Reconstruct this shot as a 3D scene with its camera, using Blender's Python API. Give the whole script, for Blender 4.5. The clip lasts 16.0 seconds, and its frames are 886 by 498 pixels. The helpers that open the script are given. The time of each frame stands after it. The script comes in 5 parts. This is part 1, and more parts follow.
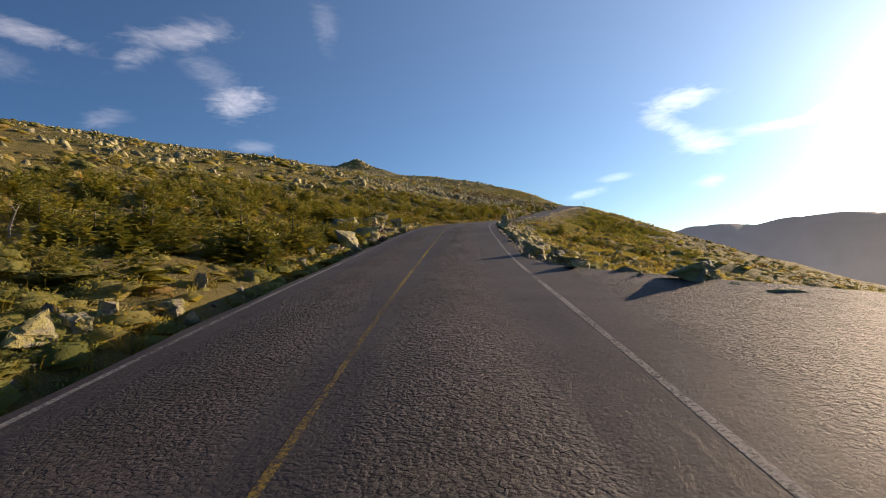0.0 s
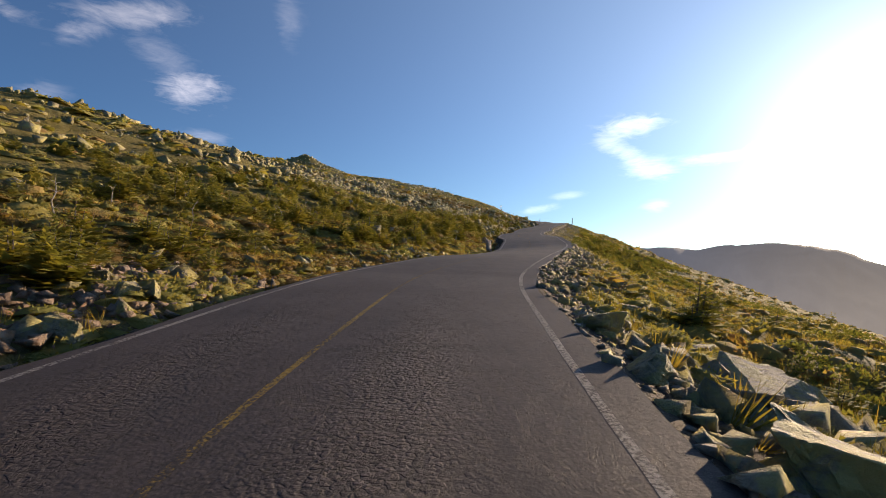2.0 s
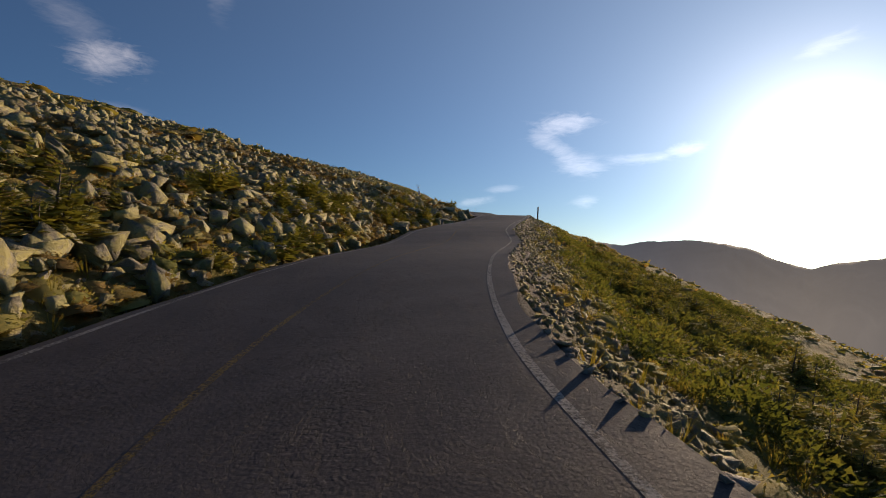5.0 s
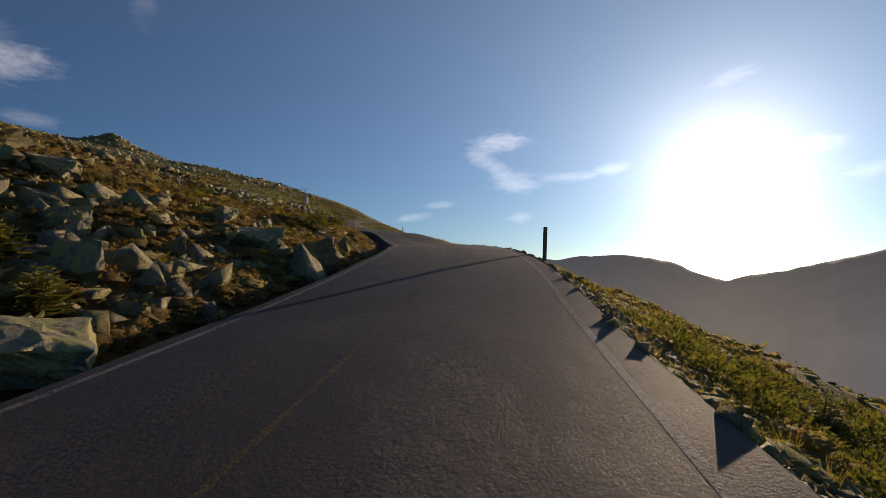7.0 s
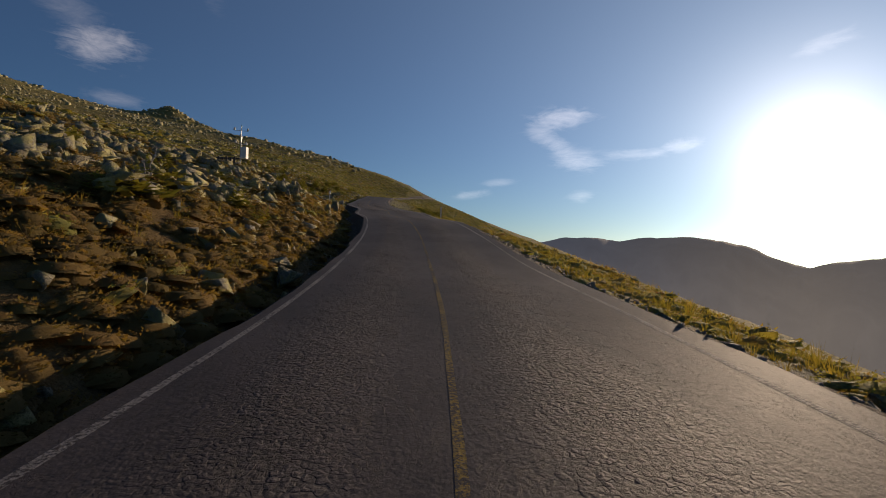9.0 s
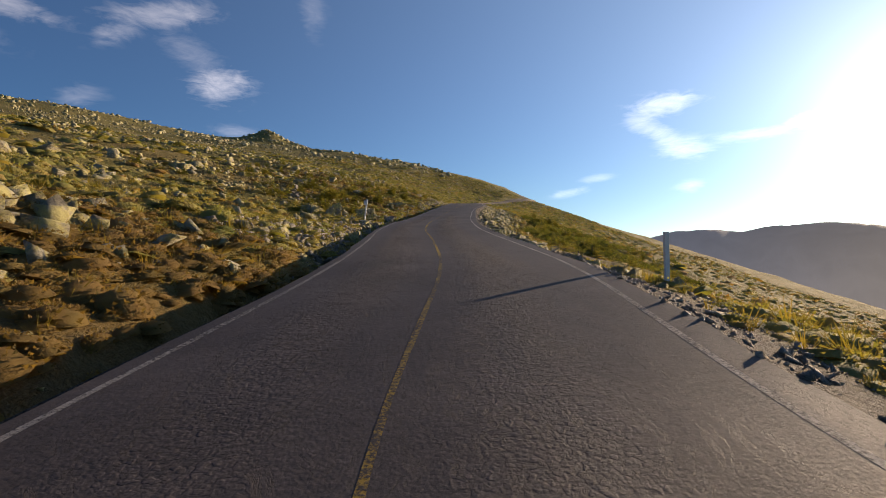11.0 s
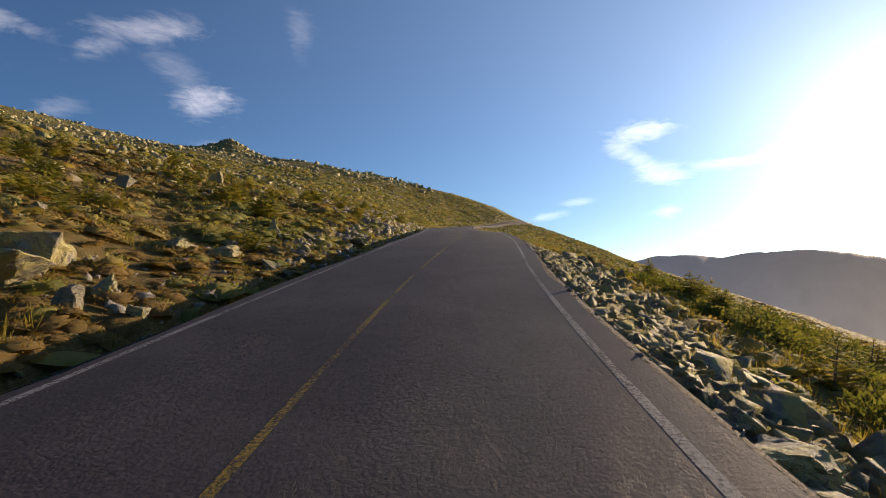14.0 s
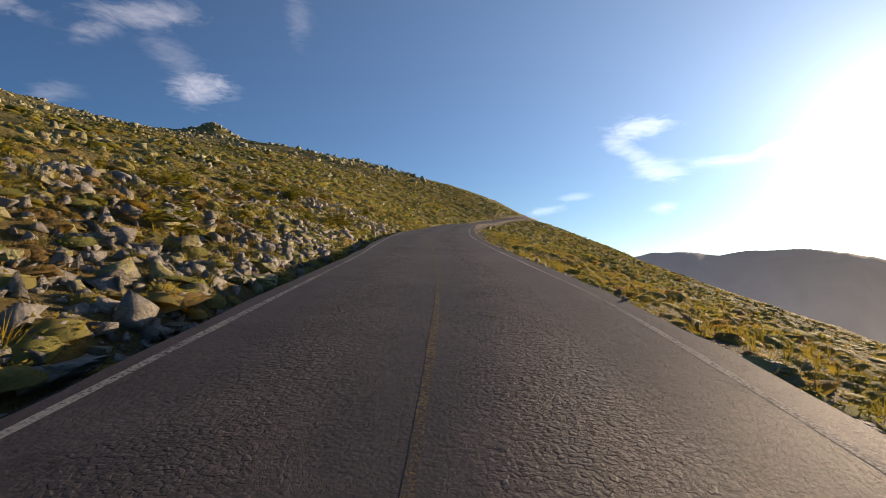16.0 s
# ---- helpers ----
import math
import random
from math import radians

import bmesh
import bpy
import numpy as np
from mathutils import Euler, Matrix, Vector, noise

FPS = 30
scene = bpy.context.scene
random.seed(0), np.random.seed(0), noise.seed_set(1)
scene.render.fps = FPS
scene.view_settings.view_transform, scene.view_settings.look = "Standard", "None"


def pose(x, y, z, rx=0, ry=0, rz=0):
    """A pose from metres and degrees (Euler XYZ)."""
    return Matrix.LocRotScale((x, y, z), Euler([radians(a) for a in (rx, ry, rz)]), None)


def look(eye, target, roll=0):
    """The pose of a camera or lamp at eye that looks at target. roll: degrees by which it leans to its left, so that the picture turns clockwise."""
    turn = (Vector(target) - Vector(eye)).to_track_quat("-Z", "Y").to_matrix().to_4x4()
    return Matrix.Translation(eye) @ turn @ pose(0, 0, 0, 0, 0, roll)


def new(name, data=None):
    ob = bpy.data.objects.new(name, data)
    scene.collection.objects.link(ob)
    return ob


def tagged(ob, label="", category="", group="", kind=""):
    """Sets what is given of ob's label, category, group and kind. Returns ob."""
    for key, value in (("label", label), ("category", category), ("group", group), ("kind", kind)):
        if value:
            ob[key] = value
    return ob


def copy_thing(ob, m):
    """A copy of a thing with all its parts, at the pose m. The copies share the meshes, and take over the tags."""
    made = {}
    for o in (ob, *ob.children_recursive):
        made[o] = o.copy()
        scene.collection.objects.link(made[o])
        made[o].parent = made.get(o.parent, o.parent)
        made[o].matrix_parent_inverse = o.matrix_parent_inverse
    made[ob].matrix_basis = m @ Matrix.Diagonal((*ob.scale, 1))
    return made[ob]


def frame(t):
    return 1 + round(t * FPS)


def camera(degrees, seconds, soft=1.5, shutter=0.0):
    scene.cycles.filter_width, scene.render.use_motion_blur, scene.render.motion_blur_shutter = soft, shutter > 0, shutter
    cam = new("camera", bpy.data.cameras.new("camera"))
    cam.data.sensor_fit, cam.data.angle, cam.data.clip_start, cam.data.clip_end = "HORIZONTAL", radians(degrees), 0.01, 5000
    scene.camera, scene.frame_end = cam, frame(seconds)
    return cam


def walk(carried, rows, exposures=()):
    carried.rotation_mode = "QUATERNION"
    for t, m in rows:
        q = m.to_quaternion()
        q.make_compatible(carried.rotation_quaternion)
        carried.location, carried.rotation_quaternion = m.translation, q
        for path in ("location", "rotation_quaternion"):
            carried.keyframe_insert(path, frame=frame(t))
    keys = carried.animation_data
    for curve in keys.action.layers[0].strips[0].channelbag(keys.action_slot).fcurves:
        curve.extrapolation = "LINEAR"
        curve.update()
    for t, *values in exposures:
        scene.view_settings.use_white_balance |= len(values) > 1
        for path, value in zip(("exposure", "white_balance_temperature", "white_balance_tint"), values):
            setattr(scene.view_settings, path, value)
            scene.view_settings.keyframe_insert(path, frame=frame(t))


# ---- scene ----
cam = camera(84.0, 16.0, soft=0.8, shutter=0.0)

PATH = [
    (0.0, 0.00, 0.00, 0.00, 90.54, 3.35, -0.89),
    (0.5, 0.60, 9.85, 0.87, 91.05, 3.76, -0.71),
    (1.0, 1.24, 19.55, 1.81, 91.32, 1.91, -1.27),
    (1.5, 2.01, 28.81, 2.73, 91.49, 0.30, -3.02),
    (2.0, 3.24, 38.03, 3.53, 91.20, -0.12, -6.47),
    (2.5, 5.17, 47.09, 4.17, 90.30, 1.01, -10.94),
    (3.0, 7.93, 55.49, 4.76, 90.50, 1.35, -14.91),
    (3.5, 10.92, 63.52, 5.31, 89.65, 0.14, -17.16),
    (4.0, 14.00, 72.68, 5.86, 89.18, -0.95, -16.95),
    (4.5, 17.02, 82.11, 6.62, 89.48, -1.33, -15.56),
    (5.0, 20.10, 91.75, 7.50, 90.15, -1.25, -13.91),
    (5.5, 23.34, 101.49, 8.38, 90.94, -0.89, -13.00),
    (6.0, 26.74, 111.09, 9.26, 91.48, -0.42, -13.82),
    (6.5, 30.12, 120.07, 10.23, 92.02, -0.22, -17.50),
    (7.0, 33.60, 128.23, 11.20, 92.10, -0.67, -21.04),
    (7.5, 36.79, 135.56, 12.04, 91.90, -1.24, -21.16),
    (8.0, 39.54, 142.78, 12.83, 90.66, -1.94, -19.54),
    (8.5, 42.08, 150.63, 13.48, 89.76, -1.71, -16.96),
    (9.0, 44.27, 158.40, 14.03, 89.35, -1.98, -14.46),
    (9.5, 46.21, 166.05, 14.61, 89.69, -1.95, -12.29),
    (10.0, 47.66, 174.61, 15.33, 90.02, -1.08, -8.34),
    (10.5, 48.88, 183.27, 16.28, 89.94, 0.12, -5.36),
    (11.0, 49.86, 192.32, 17.23, 89.76, 1.25, -3.10),
    (11.5, 50.65, 201.53, 18.13, 89.74, 1.93, -1.62),
    (12.0, 51.26, 210.52, 18.96, 90.33, 1.68, -1.02),
    (12.5, 51.80, 219.04, 19.76, 90.37, 0.79, -1.33),
    (13.0, 52.46, 227.16, 20.52, 90.86, 0.36, -2.08),
    (13.5, 53.21, 235.06, 21.31, 91.62, -0.17, -3.75),
    (14.0, 54.19, 242.80, 22.15, 92.12, 0.33, -5.23),
    (14.5, 55.21, 250.06, 22.96, 92.56, 0.62, -6.04),
    (15.0, 56.15, 256.90, 23.81, 92.49, -0.39, -6.53),
    (15.5, 57.05, 263.29, 24.55, 91.93, -0.36, -6.51),
    (16.0, 57.84, 269.60, 25.29, 91.26, -0.65, -5.69),
]
walk(cam, [(t, pose(x, y, z, rx, ry, rz)) for t, x, y, z, rx, ry, rz in PATH],
     exposures=[(t, e, 7350, 18) for t, e in ((0.0, 0.73), (1.5, 0.91), (2.0, 0.84), (3.5, 0.06), (6.0, 0.14), (7.5, -0.26), (8.5, -0.38), (9.5, 0.0), (11.8, 0.84), (12.5, 0.90), (14.0, 0.73), (16.0, 0.60))])

# ---- sky, sun ----
SUN_AZ, SUN_EL = 51.2, 9.3          # degrees clockwise from +y, degrees up


def toward(az, el):
    a, e = radians(az), radians(el)
    return Vector((math.sin(a) * math.cos(e), math.cos(a) * math.cos(e), math.sin(e)))


class Nodes:
    """A thin hand for node trees."""

    def __init__(self, tree):
        self.t = tree
        tree.nodes.clear()

    def add(self, kind, **props):
        n = self.t.nodes.new(kind)
        for k, v in props.items():
            if k in n.inputs:
                n.inputs[k].default_value = v
        return n

    def link(self, a, b):
        self.t.links.new(a, b)

    def math(self, op, a, b=None, clamp=False):
        n = self.t.nodes.new("ShaderNodeMath")
        n.operation, n.use_clamp = op, clamp
        for i, v in enumerate((a, b)):
            if v is None:
                continue
            if isinstance(v, (int, float)):
                n.inputs[i].default_value = v
            else:
                self.link(v, n.inputs[i])
        return n.outputs[0]

    def vec(self, op, a, b=None):
        n = self.t.nodes.new("ShaderNodeVectorMath")
        n.operation = op
        for i, v in enumerate((a, b)):
            if v is None:
                continue
            if isinstance(v, (tuple, Vector)):
                n.inputs[i].default_value = tuple(v)
            else:
                self.link(v, n.inputs[i])
        return n.outputs["Value"] if op in ("DOT_PRODUCT", "LENGTH") else n.outputs[0]

    def mix(self, fac, a, b, mode="MIX"):
        n = self.t.nodes.new("ShaderNodeMix")
        n.data_type, n.blend_type = "RGBA", mode
        for slot, v in ((0, fac), (6, a), (7, b)):
            if isinstance(v, (int, float)):
                n.inputs[slot].default_value = v
            elif isinstance(v, tuple):
                n.inputs[slot].default_value = (*v, 1.0)
            else:
                self.link(v, n.inputs[slot])
        return n.outputs[2]

    def noise(self, vector, scale, detail=4.0, rough=0.55, distort=0.0):
        n = self.add("ShaderNodeTexNoise", Scale=scale, Detail=detail, Roughness=rough, Distortion=distort)
        if vector is not None:
            self.link(vector, n.inputs["Vector"])
        return n.outputs["Fac"]

    def ramp(self, fac, stops):
        n = self.t.nodes.new("ShaderNodeValToRGB")
        e = n.color_ramp.elements
        while len(e) < len(stops):
            e.new(0.5)
        for el, (p, c) in zip(e, stops):
            el.position = p
            el.color = (c, c, c, 1) if isinstance(c, (int, float)) else (*c, 1)
        self.link(fac, n.inputs[0])
        return n.outputs[0]


world = bpy.data.worlds.new("sky")
scene.world = world
world.use_nodes = True
w = Nodes(world.node_tree)
sky = w.add("ShaderNodeTexSky")
sky.sky_type, sky.sun_disc = "NISHITA", False
sky.sun_elevation, sky.sun_rotation = radians(SUN_EL), radians(SUN_AZ)
sky.altitude, sky.air_density, sky.dust_density, sky.ozone_density = 1500, 1.0, 0.6, 2.0
coord = w.add("ShaderNodeTexCoord").outputs["Generated"]
ray = w.vec("NORMALIZE", coord)
# thin haze that scatters round the sun
facing = w.vec("DOT_PRODUCT", ray, toward(SUN_AZ, SUN_EL))
angle = w.math("ARCCOSINE", facing)
def halo(rate, strength, colour):
    n = w.t.nodes.new("ShaderNodeVectorMath")
    n.operation = "SCALE"
    n.inputs[0].default_value = colour
    w.link(w.math("MULTIPLY", w.math("POWER", 2.718, w.math("MULTIPLY", angle, -rate)), strength), n.inputs["Scale"])
    return n.outputs[0]


# pale haze lying along the horizon below the sun
split_ray = w.add("ShaderNodeSeparateXYZ")
w.link(ray, split_ray.inputs[0])
low_sky = w.math("POWER", 2.718, w.math("MULTIPLY", w.math("MAXIMUM", split_ray.outputs[2], 0.0), -15.0))
abeam = w.math("ARCCOSINE", w.math("MINIMUM", w.vec("DOT_PRODUCT", w.vec("NORMALIZE", w.vec("MULTIPLY", ray, (1, 1, 0))), toward(SUN_AZ, 0.0)), 1.0))
band = w.t.nodes.new("ShaderNodeVectorMath")
band.operation = "SCALE"
band.inputs[0].default_value = (1.0, 0.9, 0.76)
w.link(w.math("MULTIPLY", w.math("MULTIPLY", low_sky, w.math("POWER", 2.718, w.math("MULTIPLY", abeam, -2.6))), 8.5), band.inputs["Scale"])
glow = w.vec("ADD", halo(17.0, 26.0, (1.0, 0.95, 0.86)), w.vec("ADD", halo(6.4, 7.6, (0.97, 0.97, 0.95)), halo(2.0, 6.2, (0.60, 0.88, 1.18))))
tinted = w.mix(1.0, sky.outputs[0], (0.285, 0.615, 0.98), "MULTIPLY")
base_sky = w.mix(1.0, tinted, w.vec("ADD", glow, band.outputs[0]), "ADD")
# wisps of cloud: azimuth, elevation, half width, half height (degrees), slant, strength
CLOUDS = [(-20.8, 17.2, 3.6, 2.1, 6, 0.9), (-26.3, 22.8, 5.8, 1.5, 14, 0.55), (-30.0, 20.8, 3.0, 1.2, 30, 0.4), (-23.5, 19.8, 4.0, 1.9, -25, 0.25), (-39.0, 21.2, 5.5, 1.2, -6, 0.55),
          (-42, 18.6, 4.5, 1.6, -8, 0.25), (-11.2, 25.0, 1.6, 3.2, 8, 0.2), (-19.5, 12.6, 2.8, 0.9, 0, 0.35), (-33, 14.6, 2.4, 1.2, 15, 0.25),
          (27.3, 14.2, 4.4, 1.5, 9, 0.95), (25.6, 12.5, 2.6, 1.5, -20, 0.8), (29.4, 9.7, 3.4, 1.4, -6, 0.95), (27.4, 11.2, 2.6, 1.4, -40, 0.7), (35.5, 10.3, 5.2, 0.7, 3, 0.7), (39.8, 11.0, 2.4, 0.9, 8, 0.8),
          (17.6, 5.8, 2.4, 0.6, 10, 0.6), (20.4, 7.2, 2.6, 0.6, 4, 0.5), (30.0, 5.7, 1.8, 0.8, 4, 0.6), (51.8, 19.0, 3.0, 0.9, 12, 0.5), (58.2, 11.7, 3.2, 1.2, 4, 0.7), (62.2, 9.0, 2.6, 0.9, 12, 0.6)]
wisp = w.noise(w.vec("MULTIPLY", ray, (1, 1, 2.6)), 15.0, 8.0, 0.6, 1.6)
streak = w.noise(w.vec("MULTIPLY", ray, (1, 1, 4.0)), 46.0, 5.0, 0.6, 0.5)
grain = w.math("ADD", w.math("MULTIPLY", wisp, 0.7), w.math("MULTIPLY", streak, 0.3))
cover = None
for az, el, wide, high, slant, strength in CLOUDS:
    c = toward(az, el)
    right = Vector((math.cos(radians(az)), -math.sin(radians(az)), 0))
    above = right.cross(c)
    s = radians(slant)
    a1, a2 = right * math.cos(s) + above * math.sin(s), above * math.cos(s) - right * math.sin(s)
    u = w.math("MULTIPLY", w.vec("DOT_PRODUCT", ray, a1), 1 / math.sin(radians(wide)))
    v = w.math("MULTIPLY", w.math("SUBTRACT", w.vec("DOT_PRODUCT", ray, a2), 0.0), 1 / math.sin(radians(high)))
    r2 = w.math("ADD", w.math("MULTIPLY", u, u), w.math("MULTIPLY", v, v))
    ahead = w.math("GREATER_THAN", w.vec("DOT_PRODUCT", ray, c), 0.5)
    blob = w.math("MULTIPLY", w.math("POWER", 2.718, w.math("MULTIPLY", r2, -1.3)), ahead)
    shape = w.math("MULTIPLY", w.math("SUBTRACT", w.math("ADD", w.math("MULTIPLY", blob, 0.9), w.math("MULTIPLY", grain, 1.9)), 1.2), strength * 0.95, clamp=True)
    shape = w.math("MULTIPLY", shape, w.math("MULTIPLY", blob, 1.6, clamp=True))
    cover = shape if cover is None else w.math("MAXIMUM", cover, shape)
lit_cloud = w.t.nodes.new("ShaderNodeVectorMath")
lit_cloud.operation = "SCALE"
lit_cloud.inputs[0].default_value = (6.2, 5.9, 5.6)
w.link(cover, lit_cloud.inputs["Scale"])
cloudy = w.vec("ADD", base_sky, lit_cloud.outputs[0])
bg = w.add("ShaderNodeBackground", Strength=0.074)
w.link(cloudy, bg.inputs[0])
w.link(bg.outputs[0], w.add("ShaderNodeOutputWorld").inputs[0])

sun = new("sun", bpy.data.lights.new("sun", "SUN"))
sun.data.energy, sun.data.angle, sun.data.color = 5.0, radians(0.5), (1.0, 0.82, 0.60)
sun.matrix_world = look((0, 0, 0), -toward(SUN_AZ, SUN_EL))

# ---- materials ----


def material(name):
    m = bpy.data.materials.new(name)
    m.use_nodes = True
    n = Nodes(m.node_tree)
    out = n.add("ShaderNodeOutputMaterial")
    bsdf = n.add("ShaderNodeBsdfPrincipled")
    n.link(bsdf.outputs[0], out.inputs[0])
    where = n.add("ShaderNodeNewGeometry").outputs["Position"]
    return m, n, bsdf, where, out


def bumped(n, bsdf, height, strength, distance):
    b = n.add("ShaderNodeBump", Strength=strength, Distance=distance)
    n.link(height, b.inputs["Height"])
    n.link(b.outputs[0], bsdf.inputs["Normal"])


def make_asphalt():
    m, n, bsdf, where, _ = material("worn_asphalt")
    chips = n.add("ShaderNodeTexVoronoi", Scale=34.0, Randomness=1.0)
    n.link(n.vec("ADD", where, n.vec("MULTIPLY", n.add("ShaderNodeTexNoise", Scale=20.0, Detail=3.0).outputs["Color"], (0.05, 0.05, 0.05))), chips.inputs["Vector"])
    fine = n.noise(where, 90.0, 5.0, 0.75)
    coarse = n.noise(where, 17.0, 5.0, 0.7, 0.3)
    broad = n.noise(where, 0.32, 5.0, 0.6, 0.6)
    lanes = n.noise(n.vec("MULTIPLY", where, (1.3, 0.05, 1.0)), 1.6, 4.0, 0.6)
    shade = n.math("ADD", n.math("MULTIPLY", fine, 0.45), n.math("ADD", n.math("MULTIPLY", coarse, 0.3), n.math("MULTIPLY", broad, 0.25)))
    col = n.ramp(shade, [(0.32, (0.023, 0.018, 0.016)), (0.5, (0.065, 0.052, 0.047)), (0.7, (0.142, 0.114, 0.102))])
    col = n.mix(n.ramp(lanes, [(0.48, 0.0), (0.68, 0.5)]), col, (0.045, 0.040, 0.039))
    tint = n.mix(n.ramp(broad, [(0.45, 0.0), (0.75, 0.35)]), col, (0.102, 0.083, 0.072))
    thin = n.noise(n.vec("MULTIPLY", where, (1.0, 0.5, 1.0)), 1.3, 7.0, 0.75, 1.2)
    seam = n.math("SUBTRACT", 1.0, n.ramp(n.math("ABSOLUTE", n.math("SUBTRACT", thin, 0.5)), [(0.0, 1.0), (0.006, 0.0)]))
    n.link(n.ramp(fine, [(0.2, 0.6), (0.8, 0.9)]), bsdf.inputs["Roughness"])
    bsdf.inputs["Specular IOR Level"].default_value = 0.22
    height = n.math("ADD", n.math("MULTIPLY", n.math("SUBTRACT", 1.0, chips.outputs["Distance"]), 0.35), n.math("ADD", n.math("MULTIPLY", fine, 0.35), n.math("MULTIPLY", coarse, 0.7)))
    big_chips = n.add("ShaderNodeTexVoronoi", Scale=23.0, Randomness=1.0)
    big_chips.feature = "SMOOTH_F1"
    big_chips.inputs["Smoothness"].default_value = 0.3
    n.link(n.vec("ADD", where, n.vec("MULTIPLY", n.add("ShaderNodeTexNoise", Scale=16.0, Detail=5.0).outputs["Color"], (0.2, 0.2, 0.2))), big_chips.inputs["Vector"])
    # the surface is broken up between the wheel tracks and smoothed in them
    lane = n.add("ShaderNodeAttribute")
    lane.attribute_name = "broken"
    wander = n.noise(n.vec("MULTIPLY", where, (1.0, 0.3, 1.0)), 0.8, 4.0, 0.6)
    rough_patch = n.math("MULTIPLY", lane.outputs["Fac"], n.math("ADD", n.math("MULTIPLY", n.math("SUBTRACT", wander, 0.5), 1.6), 0.85), clamp=True)
    chip_top = n.vec("DOT_PRODUCT", big_chips.outputs["Color"], (0.45, 0.3, 0.25))
    lumps = n.math("MULTIPLY", n.math("ADD", n.math("MULTIPLY", big_chips.outputs["Distance"], -0.4), n.math("MULTIPLY", chip_top, 1.1)), rough_patch)
    stone = n.mix(rough_patch, (1.0, 1.0, 1.0), n.ramp(n.math("SUBTRACT", chip_top, n.math("MULTIPLY", big_chips.outputs["Distance"], 0.35)), [(0.1, 0.45), (0.6, 1.6)]))
    n.link(n.mix(1.0, n.mix(1.0, tint, stone, "MULTIPLY"), n.mix(seam, (0.72, 0.72, 0.72), (1, 1, 1)), "MULTIPLY"), bsdf.inputs["Base Color"])
    skin = n.math("MULTIPLY", height, n.math("ADD", n.math("MULTIPLY", rough_patch, 0.8), 0.05))
    bumped(n, bsdf, n.math("MULTIPLY", n.math("ADD", skin, n.math("MULTIPLY", lumps, 1.3)), n.math("ADD", n.math("MULTIPLY", seam, 0.4), 0.6)), 1.0, 0.075)
    return m


def make_paint(name, colour, worn):
    m, n, bsdf, where, out = material(name)
    chips = n.noise(where, 30.0, 5.0, 0.7)
    broad = n.noise(where, 0.5, 3.0, 0.6)
    gone = n.math("ADD", n.math("MULTIPLY", chips, 0.7), n.math("MULTIPLY", broad, 0.3))
    n.link(n.mix(n.ramp(gone, [(worn - 0.06, 0.0), (worn + 0.06, 1.0)]), colour, (0.058, 0.047, 0.042)), bsdf.inputs["Base Color"])
    bsdf.inputs["Roughness"].default_value = 0.8
    bsdf.inputs["Specular IOR Level"].default_value = 0.2
    bumped(n, bsdf, chips, 0.6, 0.01)
    return m


def make_rock(name, dark, light, lichen, amount):
    m, n, bsdf, where, _ = material(name)
    rnd = n.add("ShaderNodeObjectInfo").outputs["Random"]
    isl = n.add("ShaderNodeNewGeometry").outputs["Random Per Island"]
    key = n.math("FRACT", n.math("ADD", rnd, isl))
    grain_ = n.noise(where, 9.0, 6.0, 0.7, 0.4)
    fine = n.noise(where, 60.0, 4.0, 0.7)
    blot = n.noise(where, 2.2, 5.0, 0.65, 0.8)
    col = n.ramp(n.math("ADD", n.math("MULTIPLY", grain_, 0.75), n.math("MULTIPLY", fine, 0.25)), [(0.3, dark), (0.72, light)])
    col = n.mix(n.ramp(blot, [(amount, 0.0), (amount + 0.12, 0.8)]), col, lichen)
    col = n.mix(n.ramp(key, [(0.0, 0.0), (1.0, 0.55)]), col, n.mix(1.0, col, (0.5, 0.48, 0.46), "MULTIPLY"))
    n.link(col, bsdf.inputs["Base Color"])
    bsdf.inputs["Roughness"].default_value = 0.82
    bumped(n, bsdf, n.math("ADD", n.math("MULTIPLY", grain_, 1.0), n.math("ADD", n.math("MULTIPLY", fine, 0.3), n.math("MULTIPLY", blot, 1.2))), 1.0, 0.09)
    return m


def make_leaf(name, stops, through_light=0.35, patch=0.35):
    """Foliage: colour by leaf and by patch, part of the light passing through."""
    m, n, bsdf, where, out = material(name)
    isl = n.add("ShaderNodeNewGeometry").outputs["Random Per Island"]
    rnd = n.add("ShaderNodeObjectInfo").outputs["Random"]
    area = n.noise(where, patch, 4.0, 0.6, 0.5)
    key = n.math("ADD", n.math("MULTIPLY", isl, 0.35), n.math("ADD", n.math("MULTIPLY", n.math("SUBTRACT", area, 0.5), 1.6), n.math("ADD", n.math("MULTIPLY", rnd, 0.2), 0.22)))
    col = n.ramp(key, stops)
    n.link(col, bsdf.inputs["Base Color"])
    bsdf.inputs["Roughness"].default_value = 0.8
    bsdf.inputs["Specular IOR Level"].default_value = 0.12
    bumped(n, bsdf, n.noise(where, 38.0, 4.0, 0.7), 0.9, 0.06)
    tr = n.add("ShaderNodeBsdfTranslucent")
    n.link(n.mix(1.0, col, (1.15, 1.05, 0.5), "MULTIPLY"), tr.inputs[0])
    mixer = n.add("ShaderNodeMixShader", Fac=through_light)
    mixer.inputs[0].default_value = through_light
    n.link(bsdf.outputs[0], mixer.inputs[1])
    n.link(tr.outputs[0], mixer.inputs[2])
    n.link(mixer.outputs[0], out.inputs[0])
    return m


